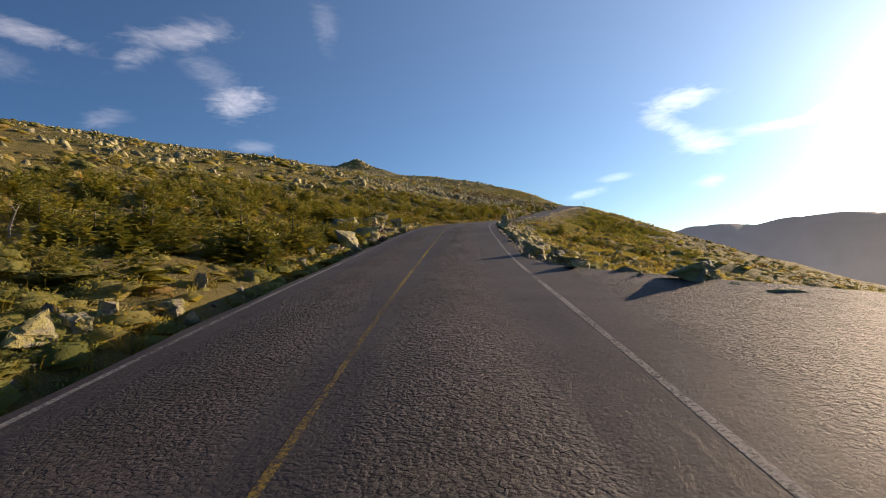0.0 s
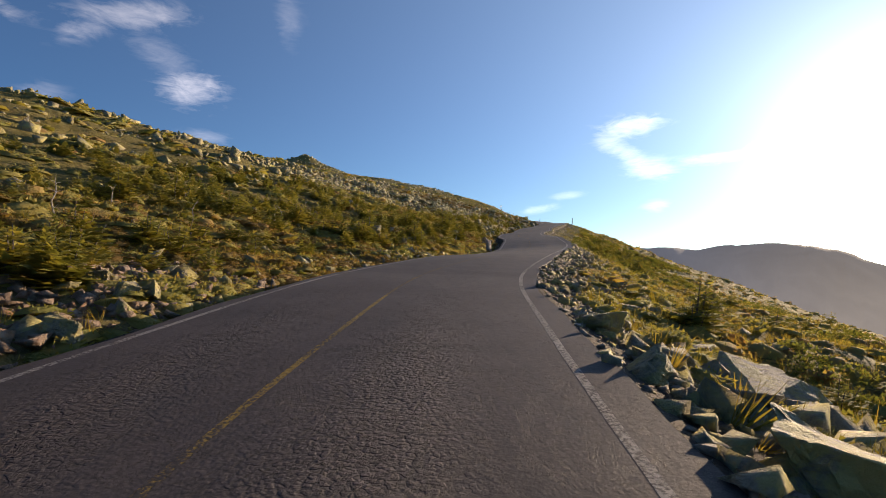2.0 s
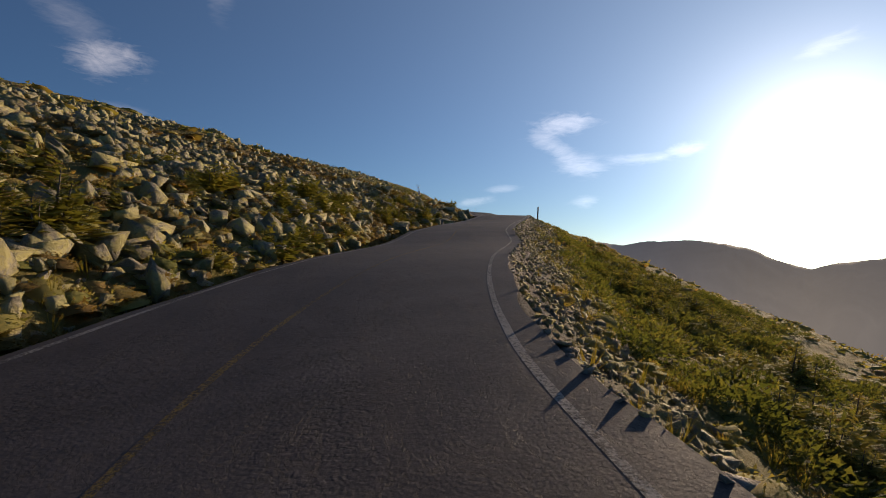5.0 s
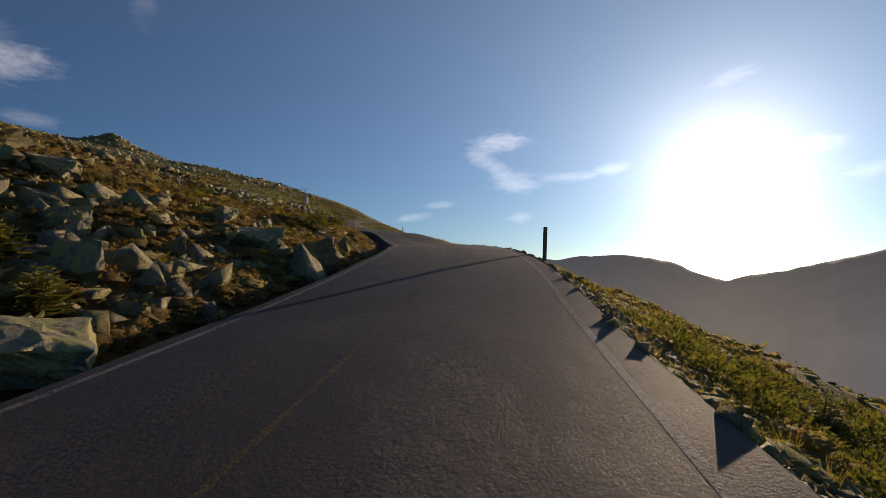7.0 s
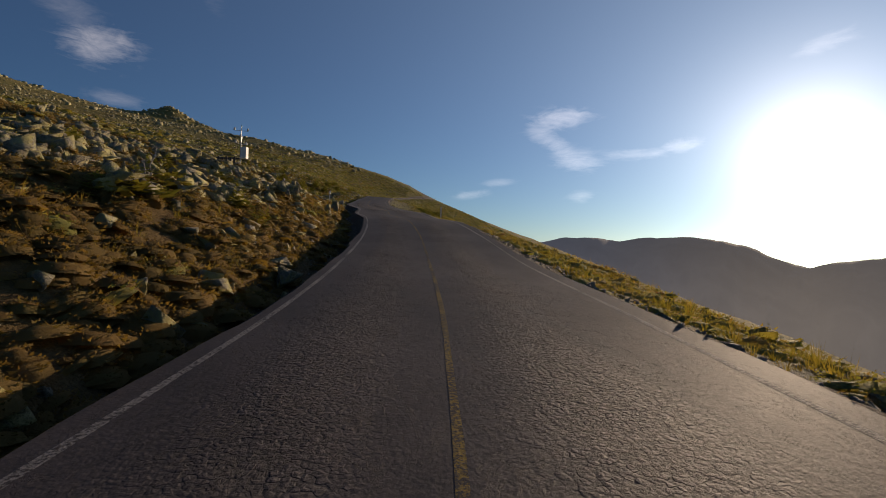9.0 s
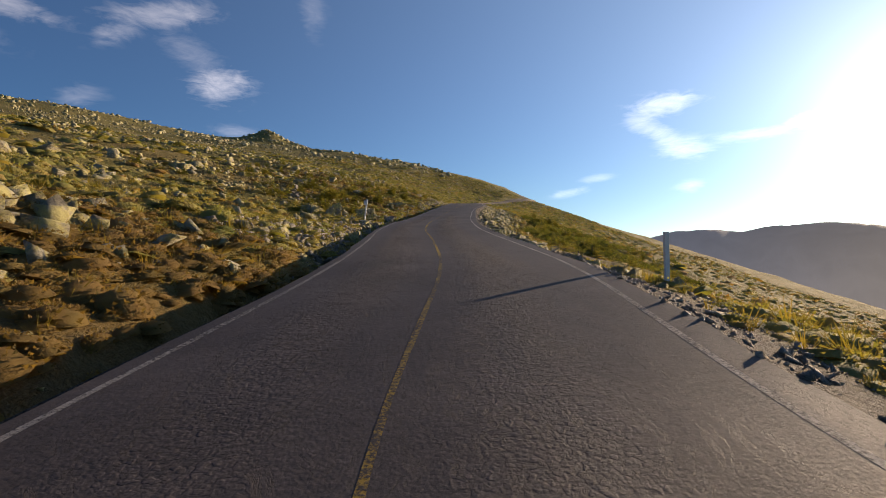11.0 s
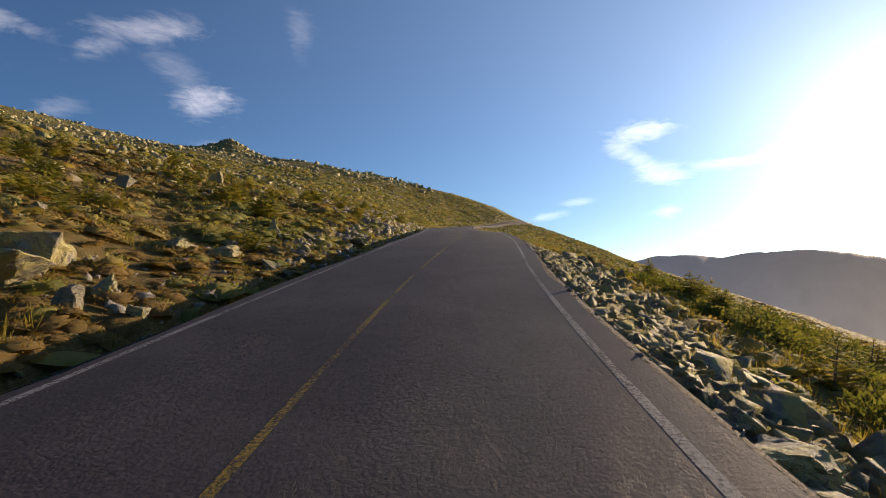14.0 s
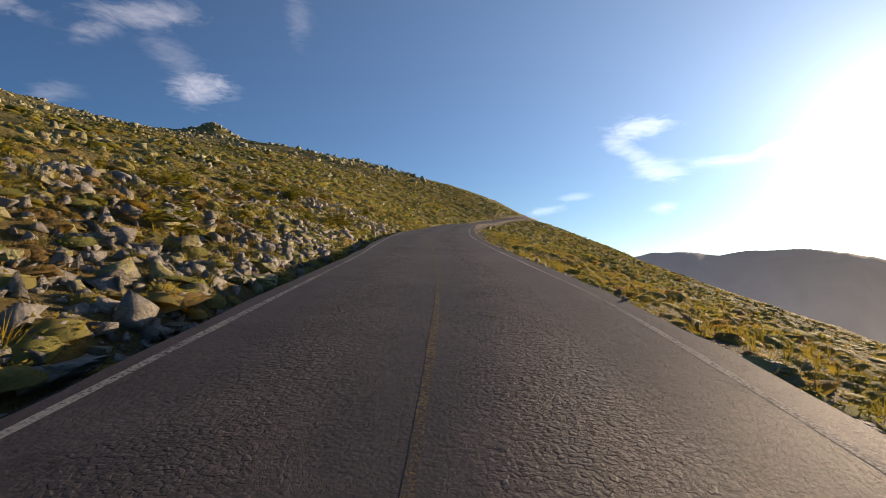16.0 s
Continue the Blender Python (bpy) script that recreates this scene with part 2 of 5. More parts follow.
def make_ground():
    m, n, bsdf, where, _ = material("alpine_turf")
    big = n.noise(where, 0.045, 5.0, 0.6, 0.6)
    mid = n.noise(where, 0.4, 5.0, 0.65, 0.8)
    small = n.noise(where, 3.0, 6.0, 0.7)
    fine = n.noise(where, 22.0, 4.0, 0.7)
    turf = n.ramp(n.math("ADD", n.math("MULTIPLY", mid, 0.6), n.math("MULTIPLY", small, 0.4)),
                  [(0.28, (0.08, 0.075, 0.022)), (0.42, (0.16, 0.13, 0.036)), (0.54, (0.23, 0.185, 0.062)), (0.66, (0.25, 0.155, 0.058)), (0.8, (0.32, 0.26, 0.11))])
    dirt = n.ramp(n.math("ADD", n.math("MULTIPLY", small, 0.5), n.math("MULTIPLY", fine, 0.5)), [(0.3, (0.055, 0.042, 0.031)), (0.7, (0.2, 0.165, 0.13))])
    bare = n.add("ShaderNodeAttribute")
    bare.attribute_name = "bare"
    k = n.math("ADD", n.math("MULTIPLY", bare.outputs["Fac"], 1.3), n.math("MULTIPLY", n.math("SUBTRACT", small, 0.5), 1.2), clamp=True)
    rust = n.add("ShaderNodeAttribute")
    rust.attribute_name = "rust"
    turf = n.mix(n.math("MULTIPLY", rust.outputs["Fac"], n.ramp(small, [(0.25, 0.95), (0.75, 0.55)])), turf, n.ramp(fine, [(0.3, (0.12, 0.07, 0.03)), (0.7, (0.27, 0.165, 0.07))]))
    col = n.mix(k, turf, dirt)
    col = n.mix(n.ramp(big, [(0.4, 0.0), (0.7, 0.5)]), col, n.mix(1.0, col, (0.7, 0.85, 0.6), "MULTIPLY"))
    n.link(col, bsdf.inputs["Base Color"])
    bsdf.inputs["Roughness"].default_value = 0.95
    bsdf.inputs["Specular IOR Level"].default_value = 0.15
    bumped(n, bsdf, n.math("ADD", small, n.math("MULTIPLY", fine, 0.4)), 1.0, 0.25)
    return m


def make_plain(name, colour, rough=0.6, metal=0.0, scale=20.0, spread=0.35):
    m, n, bsdf, where, _ = material(name)
    g = n.noise(where, scale, 5.0, 0.65)
    n.link(n.mix(n.ramp(g, [(0.3, 0.0), (0.75, 1.0)]), colour, tuple(c * (1 - spread) for c in colour)), bsdf.inputs["Base Color"])
    bsdf.inputs["Roughness"].default_value, bsdf.inputs["Metallic"].default_value = rough, metal
    bumped(n, bsdf, g, 0.4, 0.01)
    return m


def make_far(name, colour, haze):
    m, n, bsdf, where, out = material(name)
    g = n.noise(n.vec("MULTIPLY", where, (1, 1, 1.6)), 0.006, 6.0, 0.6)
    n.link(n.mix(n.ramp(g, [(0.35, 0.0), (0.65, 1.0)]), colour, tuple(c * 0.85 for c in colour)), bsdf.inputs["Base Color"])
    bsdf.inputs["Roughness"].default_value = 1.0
    # air light put in as glow: stronger low in the valley and towards the sun
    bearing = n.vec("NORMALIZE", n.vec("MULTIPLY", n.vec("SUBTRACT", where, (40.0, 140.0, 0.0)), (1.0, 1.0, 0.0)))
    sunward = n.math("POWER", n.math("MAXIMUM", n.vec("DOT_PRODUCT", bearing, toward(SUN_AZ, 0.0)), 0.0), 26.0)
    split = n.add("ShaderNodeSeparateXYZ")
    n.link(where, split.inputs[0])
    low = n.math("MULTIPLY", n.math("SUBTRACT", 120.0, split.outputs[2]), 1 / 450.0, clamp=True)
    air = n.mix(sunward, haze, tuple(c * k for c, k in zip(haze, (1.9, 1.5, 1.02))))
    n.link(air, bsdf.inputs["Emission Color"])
    # relief shading of the slopes, painted into the glow with noise
    fold_shade = n.ramp(n.noise(n.vec("MULTIPLY", where, (1.0, 1.0, 0.35)), 0.0035, 5.0, 0.6, 0.8), [(0.35, 0.94), (0.65, 1.04)])
    n.link(n.math("MULTIPLY", fold_shade, n.math("ADD", n.math("MULTIPLY", low, 0.45), 0.66)), bsdf.inputs["Emission Strength"])
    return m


ASPHALT = make_asphalt()
WHITE = make_paint("worn_white_paint", (0.32, 0.285, 0.24), 0.515)
YELLOW = make_paint("worn_yellow_paint", (0.44, 0.27, 0.018), 0.495)
YELLOW_THIN = make_paint("thin_yellow_paint", (0.32, 0.2, 0.03), 0.47)
YELLOW_FADED = make_paint("faded_yellow_paint", (0.20, 0.125, 0.03), 0.475)
GROUND = make_ground()
ROCK = make_rock("lichen_granite", (0.13, 0.117, 0.085), (0.47, 0.42, 0.29), (0.45, 0.395, 0.13), 0.43)
ROCK_PALE = make_rock("pale_granite", (0.2, 0.18, 0.15), (0.5, 0.45, 0.37), (0.34, 0.3, 0.15), 0.58)
ROCK_RED = make_rock("rusty_granite", (0.16, 0.11, 0.075), (0.42, 0.31, 0.22), (0.42, 0.2, 0.08), 0.56)
HEATH_RED = make_leaf("autumn_heath_leaves", [(0.05, (0.095, 0.085, 0.03)), (0.35, (0.20, 0.145, 0.052)), (0.6, (0.28, 0.18, 0.065)), (0.85, (0.27, 0.21, 0.075))], 0.38)
HEATH = make_leaf("heath_leaves", [(0.05, (0.142, 0.165, 0.048)), (0.35, (0.296, 0.285, 0.085)), (0.6, (0.399, 0.336, 0.114)), (0.85, (0.388, 0.234, 0.091))], 0.38)
SPRUCE = make_leaf("spruce_needles", [(0.0, (0.065, 0.088, 0.028)), (0.45, (0.271, 0.266, 0.071)), (1.0, (0.543, 0.448, 0.130))], 0.36, 0.6)
GRASS = make_leaf("dry_grass", [(0.0, (0.135, 0.140, 0.030)), (0.5, (0.270, 0.217, 0.054)), (1.0, (0.450, 0.329, 0.108))], 0.45, 0.5)
BUSH = make_leaf("birch_leaves", [(0.0, (0.055, 0.075, 0.022)), (0.5, (0.125, 0.14, 0.042)), (1.0, (0.24, 0.215, 0.07))], 0.45, 0.5)
BARK = make_plain("grey_bark", (0.15, 0.125, 0.1), 0.9)
WOOD = make_plain("weathered_wood", (0.16, 0.13, 0.1), 0.85, 0.0, 9.0, 0.5)
WHITE_WOOD = make_plain("white_painted_wood", (0.72, 0.7, 0.66), 0.6, 0.0, 12.0, 0.2)
STEEL = make_plain("galvanised_steel", (0.5, 0.5, 0.5), 0.45, 0.8)
FAR = make_far("far_slopes_haze_glow", (0.035, 0.04, 0.045), (0.076, 0.090, 0.121))

# ---- the plan: a mountain road on an open slope ----
# stations along the road: y, centre x, centre z, cross fall in degrees (positive: rising to +x)
ROAD = [(-60, -3.16, -5.64, -2.0), (-30, -2.16, -3.64, -2.0), (-15, -1.56, -2.54, 0.5), (-7.5, -1.26, -2.02, 0.0), (0, -0.96, -1.50, -0.5), (7.5, -0.63, -0.83, -1.3), (15, -0.25, -0.19, -1.9), (22.5, 0.24, 0.55, -1.2), (30, 0.81, 1.32, -0.4), (37.5, 1.69, 2.00, -0.9), (45, 2.88, 2.58, -1.0), (52.5, 4.58, 3.09, -1.0)]
ROAD += [(60, 7.90, 3.67, 0.3), (67.5, 11.31, 4.00, 2.8), (75, 14.37, 4.45, 4.4), (82.5, 16.60, 5.15, 4.5), (90, 18.58, 5.83, 3.8), (97.5, 19.65, 6.43, 2.8), (105, 22.05, 7.19, 2.0), (112.5, 25.58, 7.87, 1.5), (120, 28.26, 8.74, 1.2), (127.5, 31.73, 9.57, 1.4), (135, 35.49, 10.34, 1.3), (142.5, 39.24, 11.30, 0.4)]
ROAD += [(150, 42.26, 12.08, -0.5), (157.5, 44.42, 12.56, 0.9), (165, 46.24, 12.98, 0.7), (172.5, 47.70, 13.54, -0.6), (180, 48.94, 14.42, -0.1), (187.5, 49.70, 15.37, -0.1), (195, 49.78, 16.00, -0.5), (202.5, 50.57, 16.76, -0.9), (210, 50.70, 17.42, -1.1), (217.5, 50.58, 18.12, -0.6), (225, 51.00, 18.85, -0.3), (232.5, 51.73, 19.51, 0.3)]
ROAD += [(240, 52.68, 20.30, 0.6), (247.5, 53.64, 21.12, 0.0), (255, 54.89, 22.03, -0.5), (262.5, 56.42, 22.99, -1.8), (270, 57.85, 23.86, -2.5), (277.5, 58.76, 24.67, -2.1), (285, 59.35, 25.30, -2.2), (292.5, 59.78, 25.97, -2.2), (300, 60.31, 26.63, -1.8), (307.5, 61.06, 27.30, -1.3), (315, 62.15, 27.93, -0.8), (322.5, 63.35, 28.56, -0.3)]
ROAD += [(330, 64.66, 29.23, 0.1), (337.5, 66.05, 29.92, 0.3), (345, 67.52, 30.63, 0.5), (360, 70.50, 31.90, 0.4), (390, 79.50, 34.50, 0.0), (430, 93.00, 38.60, 0.0), (480, 118.00, 43.70, 0.0)]
_ry = np.array([r[0] for r in ROAD], float)


def spline(col):
    """A smooth curve through one column of the stations."""
    v = np.array([r[col] for r in ROAD], float)
    m = np.gradient(v, _ry)

    def f(y):
        y = np.clip(np.asarray(y, float), _ry[0], _ry[-1])
        i = np.clip(np.searchsorted(_ry, y) - 1, 0, len(_ry) - 2)
        h = _ry[i + 1] - _ry[i]
        t = (y - _ry[i]) / h
        return ((2 * t**3 - 3 * t**2 + 1) * v[i] + (t**3 - 2 * t**2 + t) * h * m[i] + (-2 * t**3 + 3 * t**2) * v[i + 1] + (t**3 - t**2) * h * m[i + 1])
    return f


road_x, road_z, road_bank = spline(1), spline(2), spline(3)
LEFT_EDGE, RIGHT_EDGE = -2.82, 3.0       # edges of the asphalt from the centre


def hash2(i, j, seed):
    n = np.sin(i * 127.1 + j * 311.7 + seed * 74.7) * 43758.5453
    return n - np.floor(n)


def wave(x, y, size, seed):
    """Smooth noise from -1 to 1 with features of about that size."""
    x, y = np.asarray(x, float) / size, np.asarray(y, float) / size
    i, j = np.floor(x), np.floor(y)
    u, v = x - i, y - j
    u, v = u * u * (3 - 2 * u), v * v * (3 - 2 * v)
    a, b = hash2(i, j, seed), hash2(i + 1, j, seed)
    c, d = hash2(i, j + 1, seed), hash2(i + 1, j + 1, seed)
    return 2 * (a + (b - a) * u + (c - a) * v + (a - b - c + d) * u * v) - 1


def fbm(x, y, size, seed, octaves=4):
    return sum(wave(x, y, size / 2**k, seed + k) * 0.5**k for k in range(octaves))


def step(a, b, x):
    t = np.clip((np.asarray(x, float) - a) / (b - a), 0, 1)
    return t * t * (3 - 2 * t)


# how the slopes beside the road change along it
_sy = [-60, 0, 30, 60, 95, 115, 140, 155, 175, 200, 225, 245, 265, 285, 310, 480]
_rise = [0.28, 0.28, 0.24, 0.20, 0.42, 0.50, 0.36, 0.36, 0.42, 0.40, 0.14, 0.26, 0.30, 0.33, 0.36, 0.3]      # bank on the uphill side
_fall = [0.12, 0.14, 0.34, 0.42, 0.60, 0.66, 0.62, 0.36, 0.30, 0.30, 0.45, 0.55, 0.42, 0.30, 0.30, 0.3]      # first metres on the valley side


def foot(x, y):
    """The station on the centre line that a point belongs to, and its signed distance from it."""
    x, y = np.asarray(x, float), np.asarray(y, float)
    st = y
    for _ in range(2):
        slope = (road_x(st + 1.0) - road_x(st - 1.0)) / 2.0
        n = np.sqrt(1 + slope**2)
        d = ((x - road_x(st)) - (y - st) * slope) / n
        st = y + np.clip(d, -12, 12) * slope / n
    d = ((x - road_x(st)) - (y - st) * slope) / n
    return st, np.where(np.abs(d) > 12, (x - road_x(y)) / n, d)


def across(x, y):
    return foot(x, y)[1]


def pullout(y):
    """Extra asphalt on the valley side where the lay-by is."""
    return 7.0 * (1 - step(2.0, 15.5, y)) * step(-40, -25, y)


# the mountain side above the road: slope, lift, where it steepens, by how much, over what length, its spread, and how it rounds off
HILL = [0.190, 3.0, 340, 0.085, 150, 80, 0.0003, 480]


def height(x, y, rough=1.0):
    x, y = np.asarray(x, float), np.asarray(y, float)
    st, d = foot(x, y)
    right = RIGHT_EDGE + pullout(st)
    bank = np.tan(np.radians(road_bank(st)))
    near = road_z(st) + np.clip(d, LEFT_EDGE, right) * bank
    e_l, e_r = np.maximum(LEFT_EDGE - d, 0), np.maximum(d - right, 0)
    rise, fall = np.interp(y, _sy, _rise), np.interp(y, _sy, _fall)
    cut = 0.55 + 0.45 * step(92, 104, y) * step(206, 196, y)
    ditch = -(0.46 + 0.22 * cut) * step(0.03, 0.3, e_l)
    uphill = ditch + rise * np.maximum(e_l - 0.45 - 0.3 * cut, 0) * step(0.65, 1.5, e_l) + 0.2 * step(0.8, 1.6, e_l)
    uphill = np.where(e_l > 6, ditch + rise * (5.55 - 0.3 * cut) + 0.2 + 0.23 * (e_l - 6), uphill)
    brink = 0.3 * step(68, 84, y) * step(145, 137, y) + 0.18 * step(238, 246, y)
    valley = -0.07 * step(0.0, 0.4, e_r) - brink * step(0.04, 0.5, e_r) - fall * np.clip(e_r - 0.12, 0, 6.0) - 0.29 * np.maximum(e_r - 6.12, 0)
    hollow = -0.6 * np.exp(-((y - 231) / 10) ** 2 - ((d - 12) / 4.5) ** 2)
    z_road = near + uphill + valley + hollow
    # the mountain side at large
    xl, zl = 0.212 * y, -1.6 + 0.0945 * y
    q = x - xl
    more = np.maximum(y - HILL[2], 0)
    z_far = zl - np.where(q < 0, HILL[0], 0.31) * q + 0.2 + (HILL[1] - 0.2) * step(25, -25, q) + HILL[3] * more / (1 + more / HILL[4]) * step(HILL[5], -HILL[5], q)
    z_far = z_far - HILL[6] * np.maximum(-q - HILL[7], 0) ** 1.5 - 0.00006 * np.maximum(q - 150, 0) ** 1.9
    z_far = z_far - 3.4 * np.exp(-((x + 40) / 80) ** 2 - ((y - 440) / 70) ** 2)
    z_far = z_far + 3.4 * np.exp(-((x - 10) / 45) ** 2 - ((y - 540) / 45) ** 2) - 3.0 * np.exp(-((x + 120) / 45) ** 2 - ((y - 530) / 60) ** 2)
    z_far = z_far - 0.026 * np.clip(-q, 0, 110) * step(165, 225, y) * step(520, 380, y)
    z_far = z_far + 3.6 * np.exp(-((x - 95) / 75) ** 2 - ((y - 550) / 110) ** 2)
    k = np.exp(-(np.maximum(np.abs(d) - 3.6, 0) / (40.0 - 10.0 * step(300, 340, y))) ** 2)
    k = k * step(-60, -45, y) * step(505, 430, y)
    z = z_road * k + z_far * (1 - k)
    # the summit and the stony knoll above the road
    z = z + 0.4 * np.exp(-(((x - 38.5) / 5.5) ** 2 + ((y - 192) / 9) ** 2))
    z = z + (11 + 5.0 * fbm(x, y, 26, 151, 3)) * np.exp(-(((x + 110) / 24) ** 2 + ((y - 745) / 32) ** 2)) + 5 * np.exp(-(((x + 76) / 26) ** 2 + ((y - 745) / 32) ** 2)) + 5.0 * np.exp(-(((x + 190) / 60) ** 2 + ((y - 250) / 55) ** 2))
    out = step(0.3, 5.0, np.maximum(e_l, e_r))
    far = step(12, 60, np.abs(d))
    z = z + rough * out * (0.16 * fbm(x, y, 1.7, 5, 3) + 0.34 * fbm(x, y, 6.5, 9, 3) + far * (0.9 * fbm(x, y, 24, 14, 3) + step(60, 200, np.abs(d)) * 2.6 * fbm(x, y, 90, 20, 3)))
    return z - 0.14 * step(0.15, 0.45, np.minimum(d - LEFT_EDGE, right - d))


def grid_mesh(name, xs, ys, zs, mat):
    """A sheet of quads from three arrays of one shape."""
    n, m = xs.shape
    verts = np.stack([xs, ys, zs], -1).reshape(-1, 3)
    k = np.arange(n * m).reshape(n, m)
    quads = np.stack([k[:-1, :-1], k[:-1, 1:], k[1:, 1:], k[1:, :-1]], -1).reshape(-1, 4)
    me = bpy.data.meshes.new(name)
    me.vertices.add(len(verts))
    me.vertices.foreach_set("co", verts.astype(np.float32).ravel())
    me.loops.add(quads.size)
    me.loops.foreach_set("vertex_index", quads.astype(np.int32).ravel())
    me.polygons.add(len(quads))
    me.polygons.foreach_set("loop_start", np.arange(0, quads.size, 4, dtype=np.int32))
    me.update(calc_edges=True)
    me.validate()
    me.materials.append(mat)
    me.shade_smooth()
    return me


def soup(name, verts, faces, mat, smooth=False):
    """A mesh of triangles from two arrays."""
    me = bpy.data.meshes.new(name)
    me.vertices.add(len(verts))
    me.vertices.foreach_set("co", np.asarray(verts, np.float32).ravel())
    faces = np.asarray(faces, np.int32)
    me.loops.add(faces.size)
    me.loops.foreach_set("vertex_index", faces.ravel())
    me.polygons.add(len(faces))
    me.polygons.foreach_set("loop_start", np.arange(0, faces.size, 3, dtype=np.int32))
    me.update(calc_edges=True)
    me.materials.append(mat)
    if smooth:
        me.shade_smooth()
    return me


# ---- ground ----
_u = np.concatenate([-60 - np.geomspace(2, 700, 18)[::-1], np.arange(-60, 0, 1.5), np.arange(0, 345, 0.6), np.arange(345, 480, 2.0), np.unique(np.concatenate([480 + np.geomspace(2, 2600, 46), np.arange(690, 800, 6.0)]))])
_side = np.concatenate([np.arange(0, 2.8, 0.7), np.arange(2.9, 5.0, 0.15), np.arange(5.0, 14, 0.4), np.arange(14, 34, 0.9), 34 + np.geomspace(1.2, 1700, 44)])
_w = np.unique(np.concatenate([-_side[::-1], _side[1:], np.arange(-320, -190, 6.0)]))
Y, W = np.meshgrid(_u, _w, indexing="ij")
_fade = np.exp(-(W / 260.0) ** 2)
X = W + road_x(Y) * _fade + 0.212 * Y * (1 - _fade)
ground_mesh = grid_mesh("ground", X, Y, height(X, Y), GROUND)
_d = across(X, Y)
_edge = np.maximum(np.maximum(LEFT_EDGE - _d, _d - RIGHT_EDGE - pullout(Y)), 0)
_bare = np.exp(-(_edge / np.where(_d < 0, 0.8, 1.6)) ** 2) + 1.0 * step(220, 224, Y) * step(243, 239, Y) * step(3.5, 5, _d) * step(17, 13, _d) + 0.5 * step(272, 278, Y) * step(2.2, 1, np.abs(_d - 4)) + 0.5 * np.exp(-((Y - 32) / 16) ** 2 - ((_d + 6) / 2.5) ** 2)
_attr = ground_mesh.attributes.new("bare", "FLOAT", "POINT")
_attr.data.foreach_set("value", np.clip(_bare, 0, 1).astype(np.float32).ravel())
_rust = (step(108, 122, Y) * step(206, 196, Y) + 0.6 * step(230, 240, Y) * step(298, 285, Y)) * step(-2.8, -3.4, _d) * step(-40, -24, _d)
ground_mesh.attributes.new("rust", "FLOAT", "POINT").data.foreach_set("value", np.clip(_rust, 0, 1).astype(np.float32).ravel())
tagged(new("ground", ground_mesh), "open alpine slope of heath, moss and stony soil", "ground", kind="structure")

# ---- road ----
_ys = np.arange(-60, 480, 0.5)


def strip(name, lo, hi, lift, mat, y0=-60, y1=480, steps=8, thick=0.0):
    """A ribbon that follows the road between two offsets, with a skirt."""
    ys = _ys[(_ys >= y0) & (_ys <= y1)]
    lo_, hi_ = (lo(ys) if callable(lo) else np.full(len(ys), lo)), (hi(ys) if callable(hi) else np.full(len(ys), hi))
    t = np.linspace(0, 1, steps + 1)
    off = lo_[:, None] + (hi_ - lo_)[:, None] * t[None]
    slope = (road_x(ys + 1) - road_x(ys - 1)) / 2
    nrm = np.sqrt(1 + slope**2)
    xs = road_x(ys)[:, None] + off / nrm[:, None]
    yy = ys[:, None] - off * (slope / nrm)[:, None]
    zz = road_z(ys)[:, None] + off * np.tan(np.radians(road_bank(ys)))[:, None] + lift
    if thick:
        xs = np.concatenate([xs[:, :1] - 0.03, xs, xs[:, -1:] + 0.03], 1)
        yy = np.concatenate([yy[:, :1], yy, yy[:, -1:]], 1)
        zz = np.concatenate([zz[:, :1] - thick, zz, zz[:, -1:] - thick], 1)
    return grid_mesh(name, xs, yy, zz, mat)


def ragged(base, seed, amount):
    return lambda ys: base + amount * fbm(ys, ys * 0 + seed, 2.2, seed, 3)


road = tagged(new("road", strip("road", ragged(LEFT_EDGE, 51, 0.07), lambda ys: RIGHT_EDGE + 0.07 * fbm(ys, ys * 0, 2.2, 52, 3) + pullout(ys), 0.015, ASPHALT, steps=22, thick=0.3)),
              "narrow worn grey asphalt mountain road", "road", kind="structure")
road.data.shade_flat()
_co = np.empty(len(road.data.vertices) * 3, np.float32)
road.data.vertices.foreach_get("co", _co)
_co = _co.reshape(-1, 3)
_lane = across(_co[:, 0], _co[:, 1])
_broken = np.exp(-((_lane - 0.85) / 0.52) ** 2) + 0.85 * np.exp(-((_lane + 1.4) / 0.5) ** 2) + 0.35 * step(3.2, 4.0, _lane)
road.data.attributes.new("broken", "FLOAT", "POINT").data.foreach_set("value", np.clip(_broken * (0.04 + 0.14 * step(52, 40, _co[:, 1]) + 0.36 * step(140, 147, _co[:, 1]) * step(200, 185, _co[:, 1]) + 0.2 * step(262, 270, _co[:, 1]) + 0.75 * np.maximum(step(46, 28, _co[:, 1]), step(196, 206, _co[:, 1]) * step(244, 232, _co[:, 1]))), 0, 1).astype(np.float32))


def line_part(name, off, wide, mat, y0, y1, label):
    ob = new(name, strip(name, ragged(off - wide / 2, 60, 0.012), ragged(off + wide / 2, 61, 0.012), 0.0165, mat, y0, y1, 2))
    ob.parent = road
    ob["label"] = label


line_part("edge_line", -2.6, 0.085, WHITE, -60, 479, "worn white edge line")
line_part("edge_line", 2.6, 0.09, WHITE, -60, 479, "worn white edge line")
for y0, y1, paint in ((-60, 12, YELLOW_THIN), (12, 31, YELLOW), (31, 48, YELLOW_THIN), (48, 160, YELLOW_FADED), (160, 205, YELLOW_THIN), (205, 232, YELLOW), (232, 253, YELLOW_THIN), (253, 268, YELLOW_THIN), (268, 479, YELLOW_FADED)):
    line_part("centre_line", -0.22, 0.075, paint, y0, y1, "faded yellow centre line")


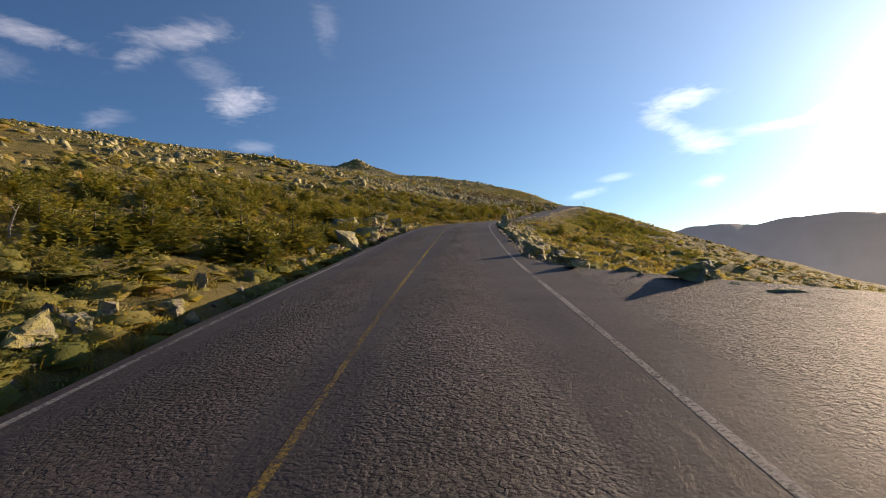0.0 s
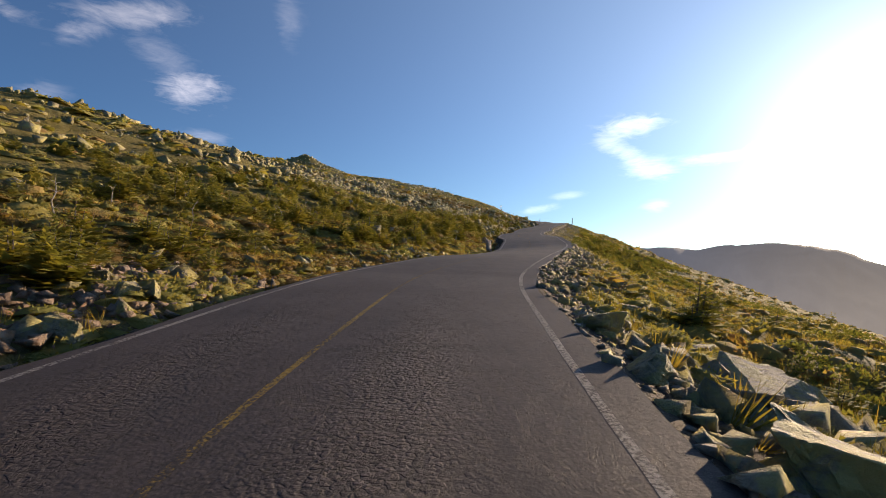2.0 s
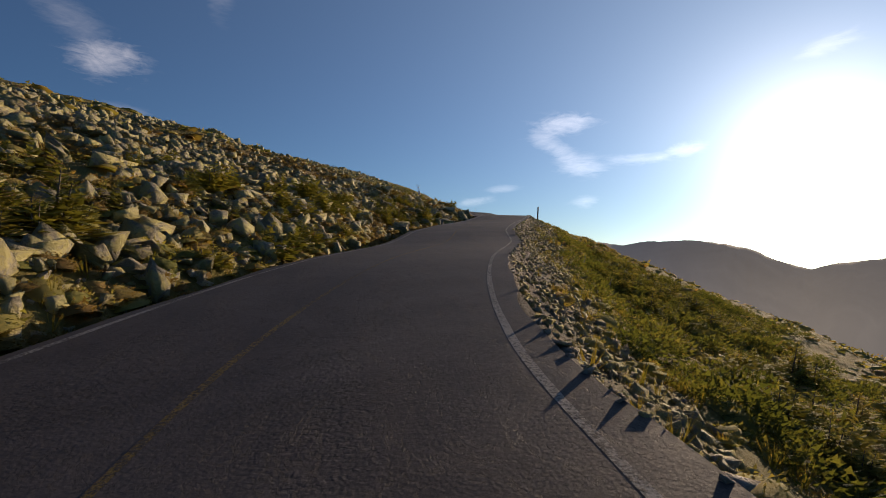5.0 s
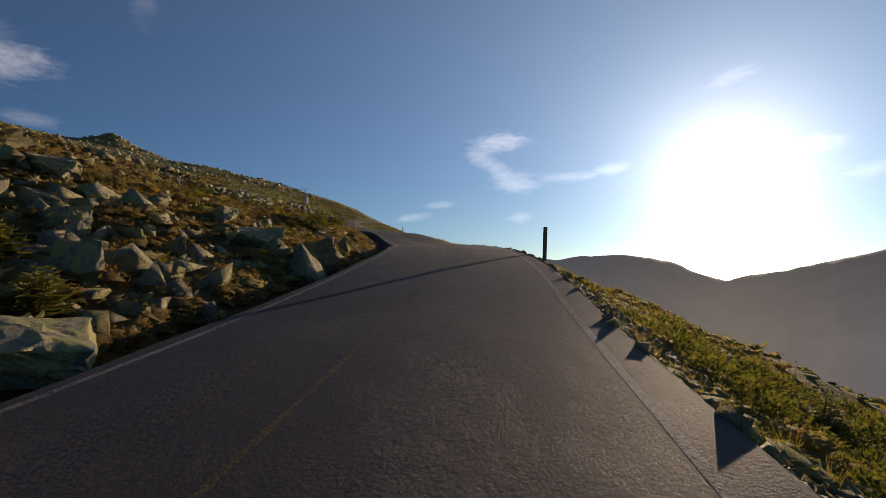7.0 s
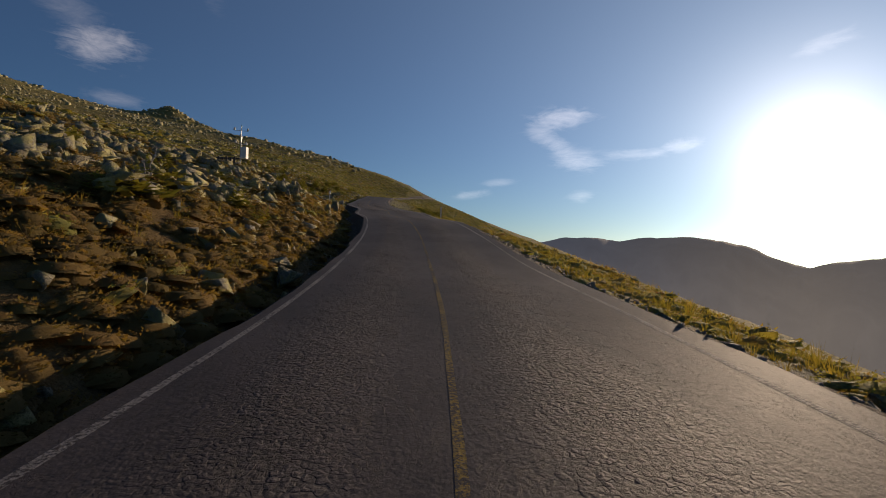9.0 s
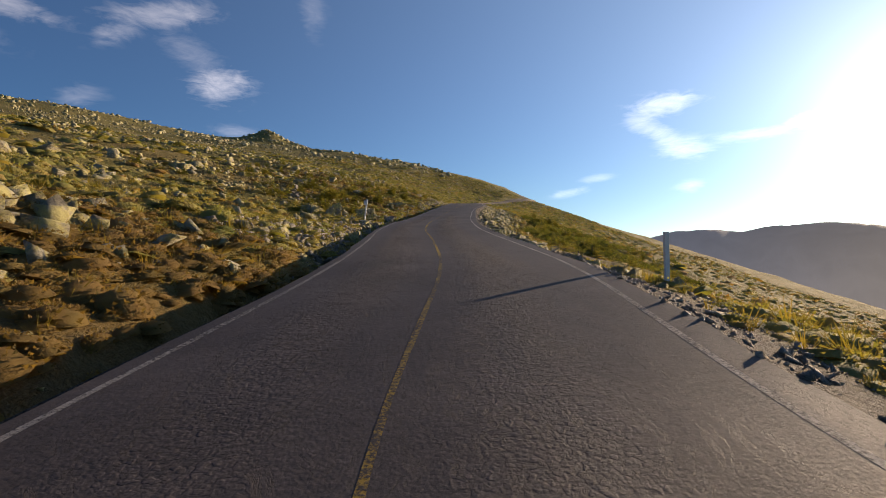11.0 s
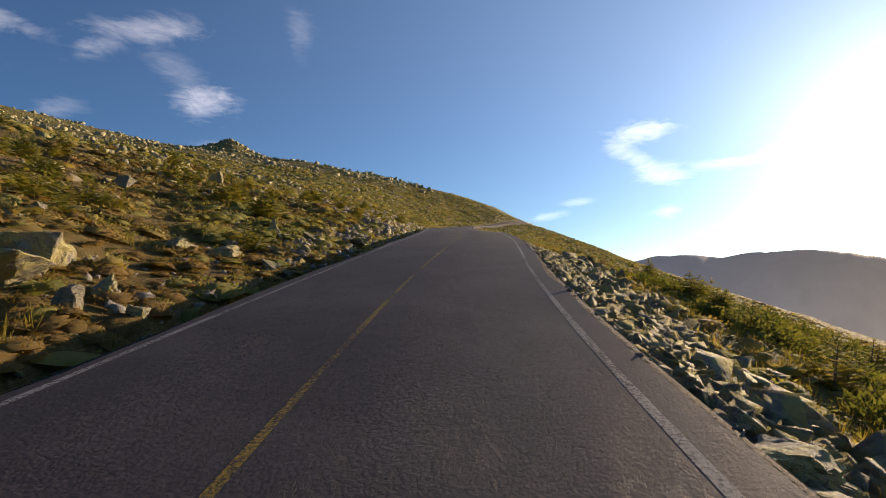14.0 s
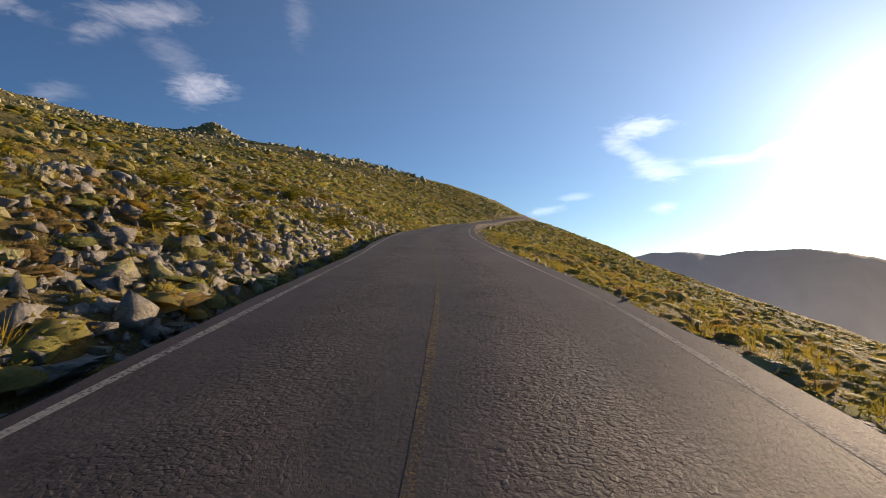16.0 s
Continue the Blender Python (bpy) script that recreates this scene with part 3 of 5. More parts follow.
# ---- distance ----
def ridge(name, dist, profile, depth, mat, label, jag):
    az = np.linspace(-70, 150, 1100)
    crest = np.interp(az, [p[0] for p in profile], [p[1] for p in profile]) + jag * fbm(az, az * 0, 2.0, 70, 5)
    t = np.linspace(0, 1, 26)
    A, T = np.meshgrid(np.radians(az), t, indexing="ij")
    top = np.tan(np.radians(crest))[:, None] * dist + 10
    r = dist - depth * (1 - T)
    zz = -900 + (top + 900) * (1 - (1 - T) ** 1.35) + 60 * np.sin(T * 3.14) * fbm(A * 40, T * 3, 1.4, 77, 4)
    return tagged(new(name, grid_mesh(name, np.sin(A) * r + 30, np.cos(A) * r + 140, zz, mat)), label, "mountain range", kind="structure")


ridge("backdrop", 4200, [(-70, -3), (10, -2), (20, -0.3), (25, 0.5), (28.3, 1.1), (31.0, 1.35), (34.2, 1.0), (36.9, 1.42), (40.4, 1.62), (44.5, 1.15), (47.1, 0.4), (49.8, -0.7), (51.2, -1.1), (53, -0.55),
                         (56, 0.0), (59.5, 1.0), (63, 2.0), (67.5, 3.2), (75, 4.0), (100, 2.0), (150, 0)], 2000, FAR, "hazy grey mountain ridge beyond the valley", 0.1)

# ---- stones ----


def rock_bmesh(seed, points=14, flat=1.0, rough=0.05, cuts=1, wedge=0.0, square=0.6):
    """An angular boulder about one unit wide: the hull of scattered points, edges broken, faces roughened. Its foot is at z = 0."""
    rng = random.Random(seed)
    bm = bmesh.new()
    for _ in range(points):
        v = Vector((rng.uniform(-1, 1), rng.uniform(-1, 1), rng.uniform(-1, 1)))
        v = Vector([math.copysign(abs(c) ** square, c) for c in v]) * rng.uniform(0.75, 1.0)
        v.x *= 1 - wedge * max(v.z, 0)
        v.y *= 1 - wedge * max(v.z, 0)
        bm.verts.new((v.x * 0.5, v.y * 0.5, v.z * 0.5 * flat))
    bmesh.ops.convex_hull(bm, input=bm.verts)
    bmesh.ops.delete(bm, geom=[v for v in bm.verts if not v.link_faces], context="VERTS")
    if cuts:
        bmesh.ops.bevel(bm, geom=bm.edges[:], offset=0.014, segments=1, affect="EDGES", profile=0.6)
        bmesh.ops.triangulate(bm, faces=bm.faces[:])
        for k in range(cuts):
            bmesh.ops.subdivide_edges(bm, edges=[e for e in bm.edges if e.calc_length() > 0.15 / (k + 1)], cuts=1)
            bmesh.ops.triangulate(bm, faces=bm.faces[:])
        # ledges and split faces: stepped shifts by fracture cell, then fine roughness
        grain_way = Vector((rng.uniform(-1, 1), rng.uniform(-1, 1), rng.uniform(0.4, 1.5))).normalized()
        for v in bm.verts:
            p = v.co * 3.1 + Vector((seed * 3.7, 0, 0))
            q = v.co * 2.3 + grain_way * (v.co.dot(grain_way) * 3.0) + Vector((seed * 1.9, seed * 0.7, 0))
            v.co += v.co.normalized() * (rough * (noise.noise(p) + 0.6 * noise.noise(p * 2.7) + 0.35 * noise.noise(p * 6.1)) + 1.1 * rough * (noise.cell(q) - 0.5))
    bmesh.ops.triangulate(bm, faces=bm.faces[:])
    lo = [min(v.co[i] for v in bm.verts) for i in range(3)]
    hi = [max(v.co[i] for v in bm.verts) for i in range(3)]
    for v in bm.verts:
        v.co = Vector(((v.co.x - lo[0]) / (hi[0] - lo[0]) - 0.5, (v.co.y - lo[1]) / (hi[1] - lo[1]) - 0.5, (v.co.z - lo[2]) / (hi[2] - lo[2]) * flat))
    bmesh.ops.recalc_face_normals(bm, faces=bm.faces[:])
    return bm


def to_mesh(bm, name, mat, smooth=False):
    me = bpy.data.meshes.new(name)
    bm.to_mesh(me)
    bm.free()
    me.materials.append(mat)
    if smooth:
        me.shade_smooth()
    return me


BOULDERS = {"g": [to_mesh(rock_bmesh(k, 9 + k % 4, 0.95, 0.042, 3, 0.1, 0.38), "boulder", ROCK) for k in range(1, 15)],
            "p": [to_mesh(rock_bmesh(k, 10 + k % 3, 0.9, 0.05, 3), "boulder", ROCK_PALE) for k in range(21, 26)],
            "s": [to_mesh(rock_bmesh(k, 16, 1.0, 0.06, 3, 0.45, 0.45), "boulder", ROCK) for k in range(31, 35)],
            "u": [to_mesh(rock_bmesh(k, 14, 1.0, 0.04, 3, 0.3, 0.4), "boulder", ROCK_PALE) for k in range(36, 38)]}
LABELS = {"g": "angular grey granite boulder with yellow-green lichen", "p": "pale broken granite block beside the road",
          "s": "tall standing granite slab beside the road", "u": "pale upright granite slab at the road edge"}
_pick = random.Random(11)


def place(y, d):
    """The point on the ground at a distance along the plan and across the road."""
    slope = float(road_x(y + 1) - road_x(y - 1)) / 2
    n = math.sqrt(1 + slope * slope)
    x, yy = float(road_x(y)) + d / n, y - d * slope / n
    return x, yy, float(height(x, yy))


def boulders(rows):
    """Rows of y, distance across, width, height and kind."""
    for y, d, wide, high, kind in rows:
        if 80 < y < 152 and d > 0:
            d, wide, high = max(d, 4.2), min(wide, 0.5), min(high, 0.22)
        x, yy, z = place(y, d)
        me = _pick.choice(BOULDERS[kind])
        lean = 4 if kind in "su" else 14
        turn = {"s": -30.0, "u": 60.0}.get(kind)
        ob = tagged(new("boulder", me), LABELS[kind], "boulder", "boulders along the road")
        deep = wide * _pick.uniform(0.75, 1.15) if kind not in "su" else wide * 0.6
        ob.matrix_world = pose(x, yy, z - (0.6 if d > 0 and 47 < y < 160 or d > 0 and y > 240 else 0.25 if d > 0 else 0.14) * high, _pick.uniform(-lean, lean), _pick.uniform(-lean, lean), _pick.uniform(0, 360) if turn is None else turn) @ Matrix.Diagonal((wide, deep, high * 1.12, 1))


boulders([(6.3, -4.8, 0.59, 0.52, "g"), (7.0, -4.6, 0.37, 0.33, "g"), (7.6, -4.6, 0.31, 0.40, "g"), (8.2, 6.2, 0.83, 0.23, "g"), (8.8, -4.3, 0.41, 0.26, "g"), (8.8, 5.8, 0.50, 0.20, "g"), (9.8, 5.5, 0.99, 0.39, "g"), (10.5, 4.7, 0.36, 0.30, "g"), (10.7, -4.8, 0.31, 0.37, "g"), (12.3, 3.8, 0.62, 0.22, "g"), (12.6, -4.5, 0.22, 0.29, "g"), (13.9, 4.0, 0.80, 0.42, "g"), (15.6, 3.9, 0.45, 0.29, "g"), (16.2, -4.3, 0.30, 0.34, "g"), (16.4, 3.4, 0.81, 0.55, "g"), (16.5, 4.0, 0.26, 0.56, "g"), (17.3, 4.3, 0.50, 0.41, "g"), (18.6, -4.6, 0.31, 0.51, "g"), (19.9, -4.4, 0.83, 0.41, "g")])
boulders([(21.8, 3.6, 0.67, 0.34, "g"), (22.9, 3.5, 0.44, 0.37, "g"), (23.3, -4.5, 1.10, 0.86, "g"), (23.8, 3.5, 0.23, 0.16, "g"), (24.7, 3.5, 0.40, 0.28, "g"), (26.4, 3.5, 0.46, 0.31, "g"), (26.5, -4.3, 1.22, 0.98, "g"), (27.2, 4.3, 0.59, 0.42, "g"), (28.2, 3.5, 0.49, 0.39, "g"), (28.7, -4.7, 0.46, 0.31, "g"), (29.3, -4.3, 0.44, 0.35, "g"), (29.3, 4.2, 0.43, 0.54, "g"), (31.0, -6.8, 1.38, 1.00, "g"), (31.8, -8.5, 1.04, 0.45, "g"), (32.0, 3.4, 0.77, 0.57, "g"), (32.4, -6.9, 1.55, 0.77, "g"), (32.8, 3.4, 0.89, 0.37, "g"), (33.6, 3.5, 0.36, 0.36, "g"), (34.2, 4.0, 0.76, 0.44, "g")])
boulders([(34.7, -3.4, 0.30, 0.12, "p"), (34.8, 3.7, 0.59, 0.39, "g"), (35.4, -6.6, 0.76, 0.48, "g"), (35.9, -5.5, 0.52, 0.26, "g"), (36.4, -4.3, 0.27, 0.27, "g"), (37.0, 3.8, 0.67, 1.25, "s"), (37.1, -6.5, 1.11, 0.60, "g"), (37.2, -4.1, 0.59, 0.59, "g"), (39.4, 3.9, 0.71, 0.47, "g"), (40.1, -5.3, 1.22, 0.95, "g"), (40.3, -6.7, 1.67, 0.76, "g"), (41.8, -5.5, 0.70, 0.78, "g"), (42.0, 4.1, 0.99, 0.58, "g"), (43.7, 3.4, 0.67, 0.46, "g"), (44.8, -4.2, 0.56, 0.40, "g"), (45.4, 5.5, 1.80, 0.75, "g"), (46.2, 3.5, 0.72, 0.36, "g"), (46.9, -6.1, 0.37, 0.27, "g"), (47.1, -5.1, 0.43, 0.38, "g")])
boulders([(47.3, 3.4, 0.51, 0.36, "g"), (47.6, -4.8, 0.68, 0.40, "g"), (47.9, -6.1, 0.36, 0.36, "g"), (50.7, 6.7, 1.10, 0.36, "g"), (53.6, 3.9, 0.85, 0.36, "g"), (54.6, 5.5, 1.10, 0.36, "g"), (59.5, 3.9, 0.31, 0.19, "g"), (60.2, 3.9, 0.23, 0.14, "g"), (60.7, 3.9, 0.31, 0.26, "g"), (61.0, 3.9, 0.34, 0.22, "g"), (62.4, 3.9, 0.96, 0.36, "g"), (63.4, -9.2, 0.66, 0.93, "g"), (63.4, -5.4, 0.36, 0.31, "g"), (65.7, -6.9, 0.33, 0.53, "g"), (65.8, -8.3, 0.69, 0.41, "g"), (67.1, -9.4, 0.62, 0.85, "g"), (67.8, -7.5, 0.64, 0.56, "g"), (69.6, 3.9, 0.54, 0.27, "g"), (70.0, -9.6, 0.57, 0.42, "g")])
boulders([(70.5, -14.2, 0.77, 0.57, "g"), (72.4, -5.9, 0.27, 0.18, "g"), (73.3, -6.7, 0.35, 0.20, "g"), (74.7, -6.5, 0.46, 0.29, "g"), (76.2, -6.3, 0.19, 0.53, "g"), (77.5, -11.3, 0.69, 0.42, "g"), (79.1, -3.8, 0.69, 1.25, "u"), (79.6, -6.9, 0.88, 0.59, "g"), (81.0, -6.9, 0.84, 0.41, "g"), (81.4, -4.2, 0.65, 1.08, "p"), (85.4, -4.1, 0.29, 0.60, "g"), (112.7, -6.1, 0.47, 0.54, "g"), (115.1, -7.8, 0.66, 0.38, "g"), (117.1, -4.2, 0.29, 0.22, "g"), (117.4, -4.1, 0.34, 0.27, "g"), (118.2, -5.7, 0.70, 0.52, "g"), (119.1, -5.7, 0.89, 0.74, "g"), (120.8, -6.5, 0.53, 0.40, "g"), (121.2, -4.2, 1.14, 0.76, "g")])
boulders([(121.4, -9.0, 0.59, 0.44, "g"), (122.9, -10.0, 0.73, 0.24, "g"), (122.9, -8.1, 1.11, 0.63, "g"), (123.6, -7.2, 0.99, 0.82, "g"), (125.6, -4.3, 0.48, 0.62, "g"), (127.2, -11.7, 0.67, 0.89, "g"), (127.7, -7.8, 0.87, 0.87, "g"), (129.2, -15.6, 0.95, 0.72, "g"), (130.9, -4.1, 0.75, 0.75, "g"), (131.8, -4.0, 1.12, 0.89, "p"), (133.7, -11.2, 1.12, 0.84, "g"), (133.8, -4.2, 1.18, 0.63, "g"), (135.7, -4.4, 0.23, 0.33, "g"), (136.0, -6.0, 0.65, 0.75, "g"), (136.7, -15.2, 1.01, 1.01, "g"), (136.8, -4.0, 0.32, 0.48, "g"), (137.7, -7.9, 0.75, 0.75, "g"), (138.5, -9.6, 0.83, 0.48, "g"), (138.6, -15.9, 1.66, 0.83, "g")])
boulders([(138.8, -6.3, 0.55, 0.55, "g"), (141.2, 3.9, 0.39, 0.13, "p"), (141.3, -4.0, 1.32, 1.23, "g"), (142.4, -5.9, 1.48, 0.65, "g"), (142.9, -4.1, 1.37, 1.19, "g"), (143.1, -13.6, 1.83, 0.82, "g"), (143.5, 3.9, 0.29, 0.19, "g"), (144.1, -7.9, 1.08, 0.65, "g"), (144.2, 3.9, 0.69, 0.39, "g"), (145.6, -18.0, 2.76, 0.61, "g"), (145.7, -4.7, 0.72, 0.72, "g"), (146.0, -7.3, 0.45, 0.45, "g"), (146.9, 3.9, 1.53, 0.31, "g"), (147.8, -4.4, 0.82, 0.82, "g"), (148.2, -10.3, 0.62, 0.39, "g"), (148.7, -8.5, 0.48, 0.21, "g"), (149.5, -4.0, 0.33, 0.33, "g"), (149.7, -5.8, 0.17, 0.13, "g"), (156.6, -6.2, 0.34, 0.34, "g")])
boulders([(157.6, -8.3, 0.43, 0.34, "g"), (159.1, -11.3, 0.77, 0.39, "g"), (159.8, -7.8, 0.85, 0.23, "g"), (163.0, -4.1, 0.11, 0.14, "g"), (165.7, -4.8, 0.25, 0.34, "g"), (167.5, -4.5, 0.41, 0.32, "g"), (169.6, -7.7, 0.57, 0.45, "g"), (170.3, -3.8, 0.74, 0.61, "g"), (170.8, -6.7, 0.21, 0.35, "g"), (171.1, -4.2, 0.62, 0.31, "g"), (171.1, -8.0, 0.47, 0.35, "g"), (171.2, -9.5, 0.43, 0.43, "g"), (173.3, -4.5, 0.26, 0.33, "g"), (173.6, -7.6, 0.60, 0.30, "g"), (175.0, -5.2, 0.42, 0.33, "g"), (175.0, -4.1, 0.13, 0.13, "g"), (176.7, -7.5, 0.59, 0.74, "g"), (177.9, -8.1, 0.92, 0.46, "g"), (178.7, -6.5, 0.75, 0.37, "g")])
boulders([(180.0, -8.1, 1.24, 0.55, "g"), (180.4, -10.0, 0.84, 0.42, "g"), (181.5, -9.3, 0.46, 0.61, "g"), (181.8, -5.7, 0.48, 0.40, "g"), (182.5, -8.2, 0.82, 0.49, "g"), (182.9, -9.4, 0.84, 0.50, "g"), (184.1, -9.3, 0.71, 0.71, "g"), (185.1, -6.5, 0.78, 0.97, "g"), (185.7, -12.3, 0.77, 0.48, "g"), (186.8, -12.0, 0.91, 0.76, "g"), (187.0, -4.8, 0.33, 0.76, "g"), (196.0, -4.4, 0.51, 1.06, "g"), (197.5, -7.3, 0.67, 1.34, "g"), (210.5, 3.9, 0.29, 0.13, "g"), (211.2, 3.9, 0.30, 0.15, "g"), (212.8, 3.9, 0.27, 0.14, "g"), (213.5, 3.9, 0.39, 0.12, "g"), (214.0, -5.4, 0.47, 0.27, "g"), (214.9, 3.9, 0.75, 0.37, "g")])
boulders([(215.2, -5.7, 0.18, 0.18, "g"), (215.6, -3.6, 0.71, 0.78, "g"), (215.8, 3.9, 0.51, 0.20, "g"), (216.4, -5.6, 0.64, 0.32, "g"), (217.4, 3.5, 0.50, 0.30, "g"), (217.8, -5.3, 0.19, 0.25, "g"), (219.2, 3.9, 0.56, 0.42, "g"), (219.6, -7.4, 0.37, 0.51, "g"), (220.8, 3.9, 0.63, 0.31, "g"), (221.6, -3.4, 0.54, 0.27, "g"), (222.0, 3.9, 0.74, 0.35, "g"), (222.7, 3.9, 0.24, 0.14, "g"), (223.3, 3.9, 0.65, 0.19, "g"), (223.9, 3.9, 0.58, 0.24, "g"), (224.7, 3.9, 0.31, 0.13, "g"), (224.8, -8.3, 1.05, 0.63, "g"), (226.2, -4.2, 0.38, 0.21, "g"), (226.2, 3.9, 0.48, 0.24, "g"), (226.8, -5.0, 0.65, 0.23, "g")])
boulders([(227.2, -5.8, 0.20, 0.20, "g"), (227.3, -4.2, 0.58, 0.29, "g"), (228.2, -7.7, 0.88, 0.88, "s"), (228.9, -9.6, 1.30, 0.78, "g"), (229.0, -5.5, 0.36, 0.24, "g"), (229.0, -8.0, 0.55, 0.43, "g"), (229.2, 3.9, 0.68, 0.28, "g"), (229.9, -7.7, 1.05, 1.05, "s"), (231.7, -5.6, 1.72, 1.26, "g"), (230.4, -9.7, 1.54, 0.84, "g"), (230.6, 3.9, 0.71, 0.32, "p"), (231.1, -7.3, 0.88, 0.66, "g"), (231.6, 3.9, 0.42, 0.28, "g"), (232.5, 3.9, 0.35, 0.20, "g"), (232.7, -4.1, 0.74, 0.87, "p"), (233.3, 12.0, 1.45, 0.60, "g"), (233.9, -4.2, 0.20, 0.16, "g"), (234.6, 11.4, 1.32, 0.60, "g"), (234.8, 3.9, 0.67, 0.34, "g")])
boulders([(235.4, -7.2, 0.61, 0.31, "g"), (235.7, 16.7, 1.80, 0.60, "g"), (236.2, 3.9, 0.60, 0.30, "g"), (236.3, -6.8, 0.67, 0.39, "g"), (236.3, 7.4, 0.39, 0.34, "g"), (236.4, -5.2, 0.34, 0.45, "g"), (238.0, -6.8, 0.66, 0.66, "g"), (239.6, 3.9, 0.34, 0.37, "g"), (240.4, 3.9, 0.46, 0.29, "g"), (240.9, -4.1, 0.27, 0.17, "g"), (243.7, 3.9, 0.58, 0.34, "g"), (244.6, -5.8, 0.39, 0.23, "g"), (246.3, -16.2, 1.87, 0.93, "g"), (246.7, 3.9, 0.58, 0.25, "g"), (247.3, 3.9, 0.78, 0.39, "g"), (247.7, -4.8, 0.45, 0.45, "g"), (248.0, -6.6, 0.39, 0.77, "s"), (248.0, -16.9, 2.03, 0.89, "g"), (249.8, -6.9, 0.89, 0.53, "g")])
boulders([(249.9, -5.9, 1.24, 0.71, "g"), (250.0, -4.9, 0.34, 0.43, "g"), (250.5, -4.2, 0.36, 0.32, "g"), (250.7, 3.9, 0.61, 0.35, "g"), (250.9, -5.1, 0.49, 0.44, "g"), (251.3, -6.7, 1.33, 0.72, "g"), (252.6, -4.2, 0.29, 0.17, "g"), (253.0, -11.8, 1.78, 0.67, "g"), (253.5, -8.9, 0.33, 0.26, "g"), (255.1, -6.5, 0.89, 0.37, "g"), (256.0, -4.5, 0.50, 0.29, "g"), (256.0, -14.6, 0.78, 0.52, "g"), (256.1, -4.1, 0.29, 0.29, "g"), (256.1, -5.9, 0.80, 0.32, "g"), (258.0, -11.4, 0.76, 0.29, "g"), (258.1, 4.1, 0.31, 0.60, "g"), (258.7, -17.5, 1.01, 1.01, "g"), (260.4, -6.6, 0.51, 0.70, "g"), (262.1, -4.1, 0.32, 0.25, "g")])
boulders([(262.2, -14.2, 0.61, 0.61, "g"), (262.2, -5.9, 0.62, 0.28, "g"), (262.6, -4.1, 0.45, 0.33, "g"), (263.8, -4.4, 1.15, 0.29, "g"), (264.3, -6.5, 0.55, 0.27, "g"), (265.2, -10.4, 0.56, 0.38, "g"), (266.2, -4.1, 0.44, 0.22, "g"), (267.7, -6.9, 0.66, 0.33, "g"), (267.8, -4.0, 0.27, 0.24, "g"), (268.3, -4.0, 0.30, 0.24, "g"), (268.7, -3.9, 0.22, 0.14, "g"), (269.8, -4.0, 0.46, 0.27, "g"), (272.8, -15.6, 0.79, 0.79, "g"), (273.7, -5.3, 0.48, 0.42, "g"), (274.4, -3.9, 0.83, 0.25, "p"), (276.4, -6.2, 0.28, 0.24, "g"), (276.5, -3.9, 0.32, 0.12, "g"), (276.6, 4.3, 1.04, 0.36, "g"), (277.1, -11.9, 0.65, 0.33, "g")])
boulders([(277.8, 3.9, 0.76, 0.38, "g"), (278.3, -6.2, 0.61, 0.20, "g"), (279.3, -4.8, 0.44, 0.22, "g"), (279.5, -4.2, 0.34, 0.17, "g"), (280.3, -4.0, 0.59, 0.29, "g"), (280.8, -9.3, 0.76, 0.51, "g"), (281.1, -4.2, 0.53, 0.29, "g"), (282.9, -7.4, 1.01, 0.34, "g"), (283.6, -7.5, 0.80, 0.40, "g"), (284.2, 7.5, 0.68, 0.31, "g"), (297.6, 6.2, 0.65, 0.49, "g")])


# loose stones: many small hulls in joined meshes
_small = []
for k in range(8):
    bm = rock_bmesh(100 + k, 8, 0.8, 0, 0, 0.1, 0.3)
    bm.verts.ensure_lookup_table()
    _small.append((np.array([v.co[:] for v in bm.verts]), np.array([[v.index for v in f.verts] for f in bm.faces])))
    bm.free()
_chips = []
for k in range(5):
    bm = rock_bmesh(200 + k, 6, 0.7, 0, 0)
    bm.verts.ensure_lookup_table()
    _chips.append((np.array([v.co[:] for v in bm.verts]), np.array([[v.index for v in f.verts] for f in bm.faces])))
    bm.free()
rng = np.random.default_rng(5)


def turned(n, tilt):
    """Random turns: any heading, tilted a little."""
    a, b, c = rng.uniform(0, 6.283, n), rng.normal(0, tilt, n), rng.normal(0, tilt, n)
    ca, sa, cb, sb, cc, sc = np.cos(a), np.sin(a), np.cos(b), np.sin(b), np.cos(c), np.sin(c)
    o, l = np.zeros(n), np.ones(n)
    rz = np.stack([ca, -sa, o, sa, ca, o, o, o, l], -1).reshape(n, 3, 3)
    rx = np.stack([l, o, o, o, cb, -sb, o, sb, cb], -1).reshape(n, 3, 3)
    ry = np.stack([cc, o, sc, o, l, o, -sc, o, cc], -1).reshape(n, 3, 3)
    return rz @ rx @ ry


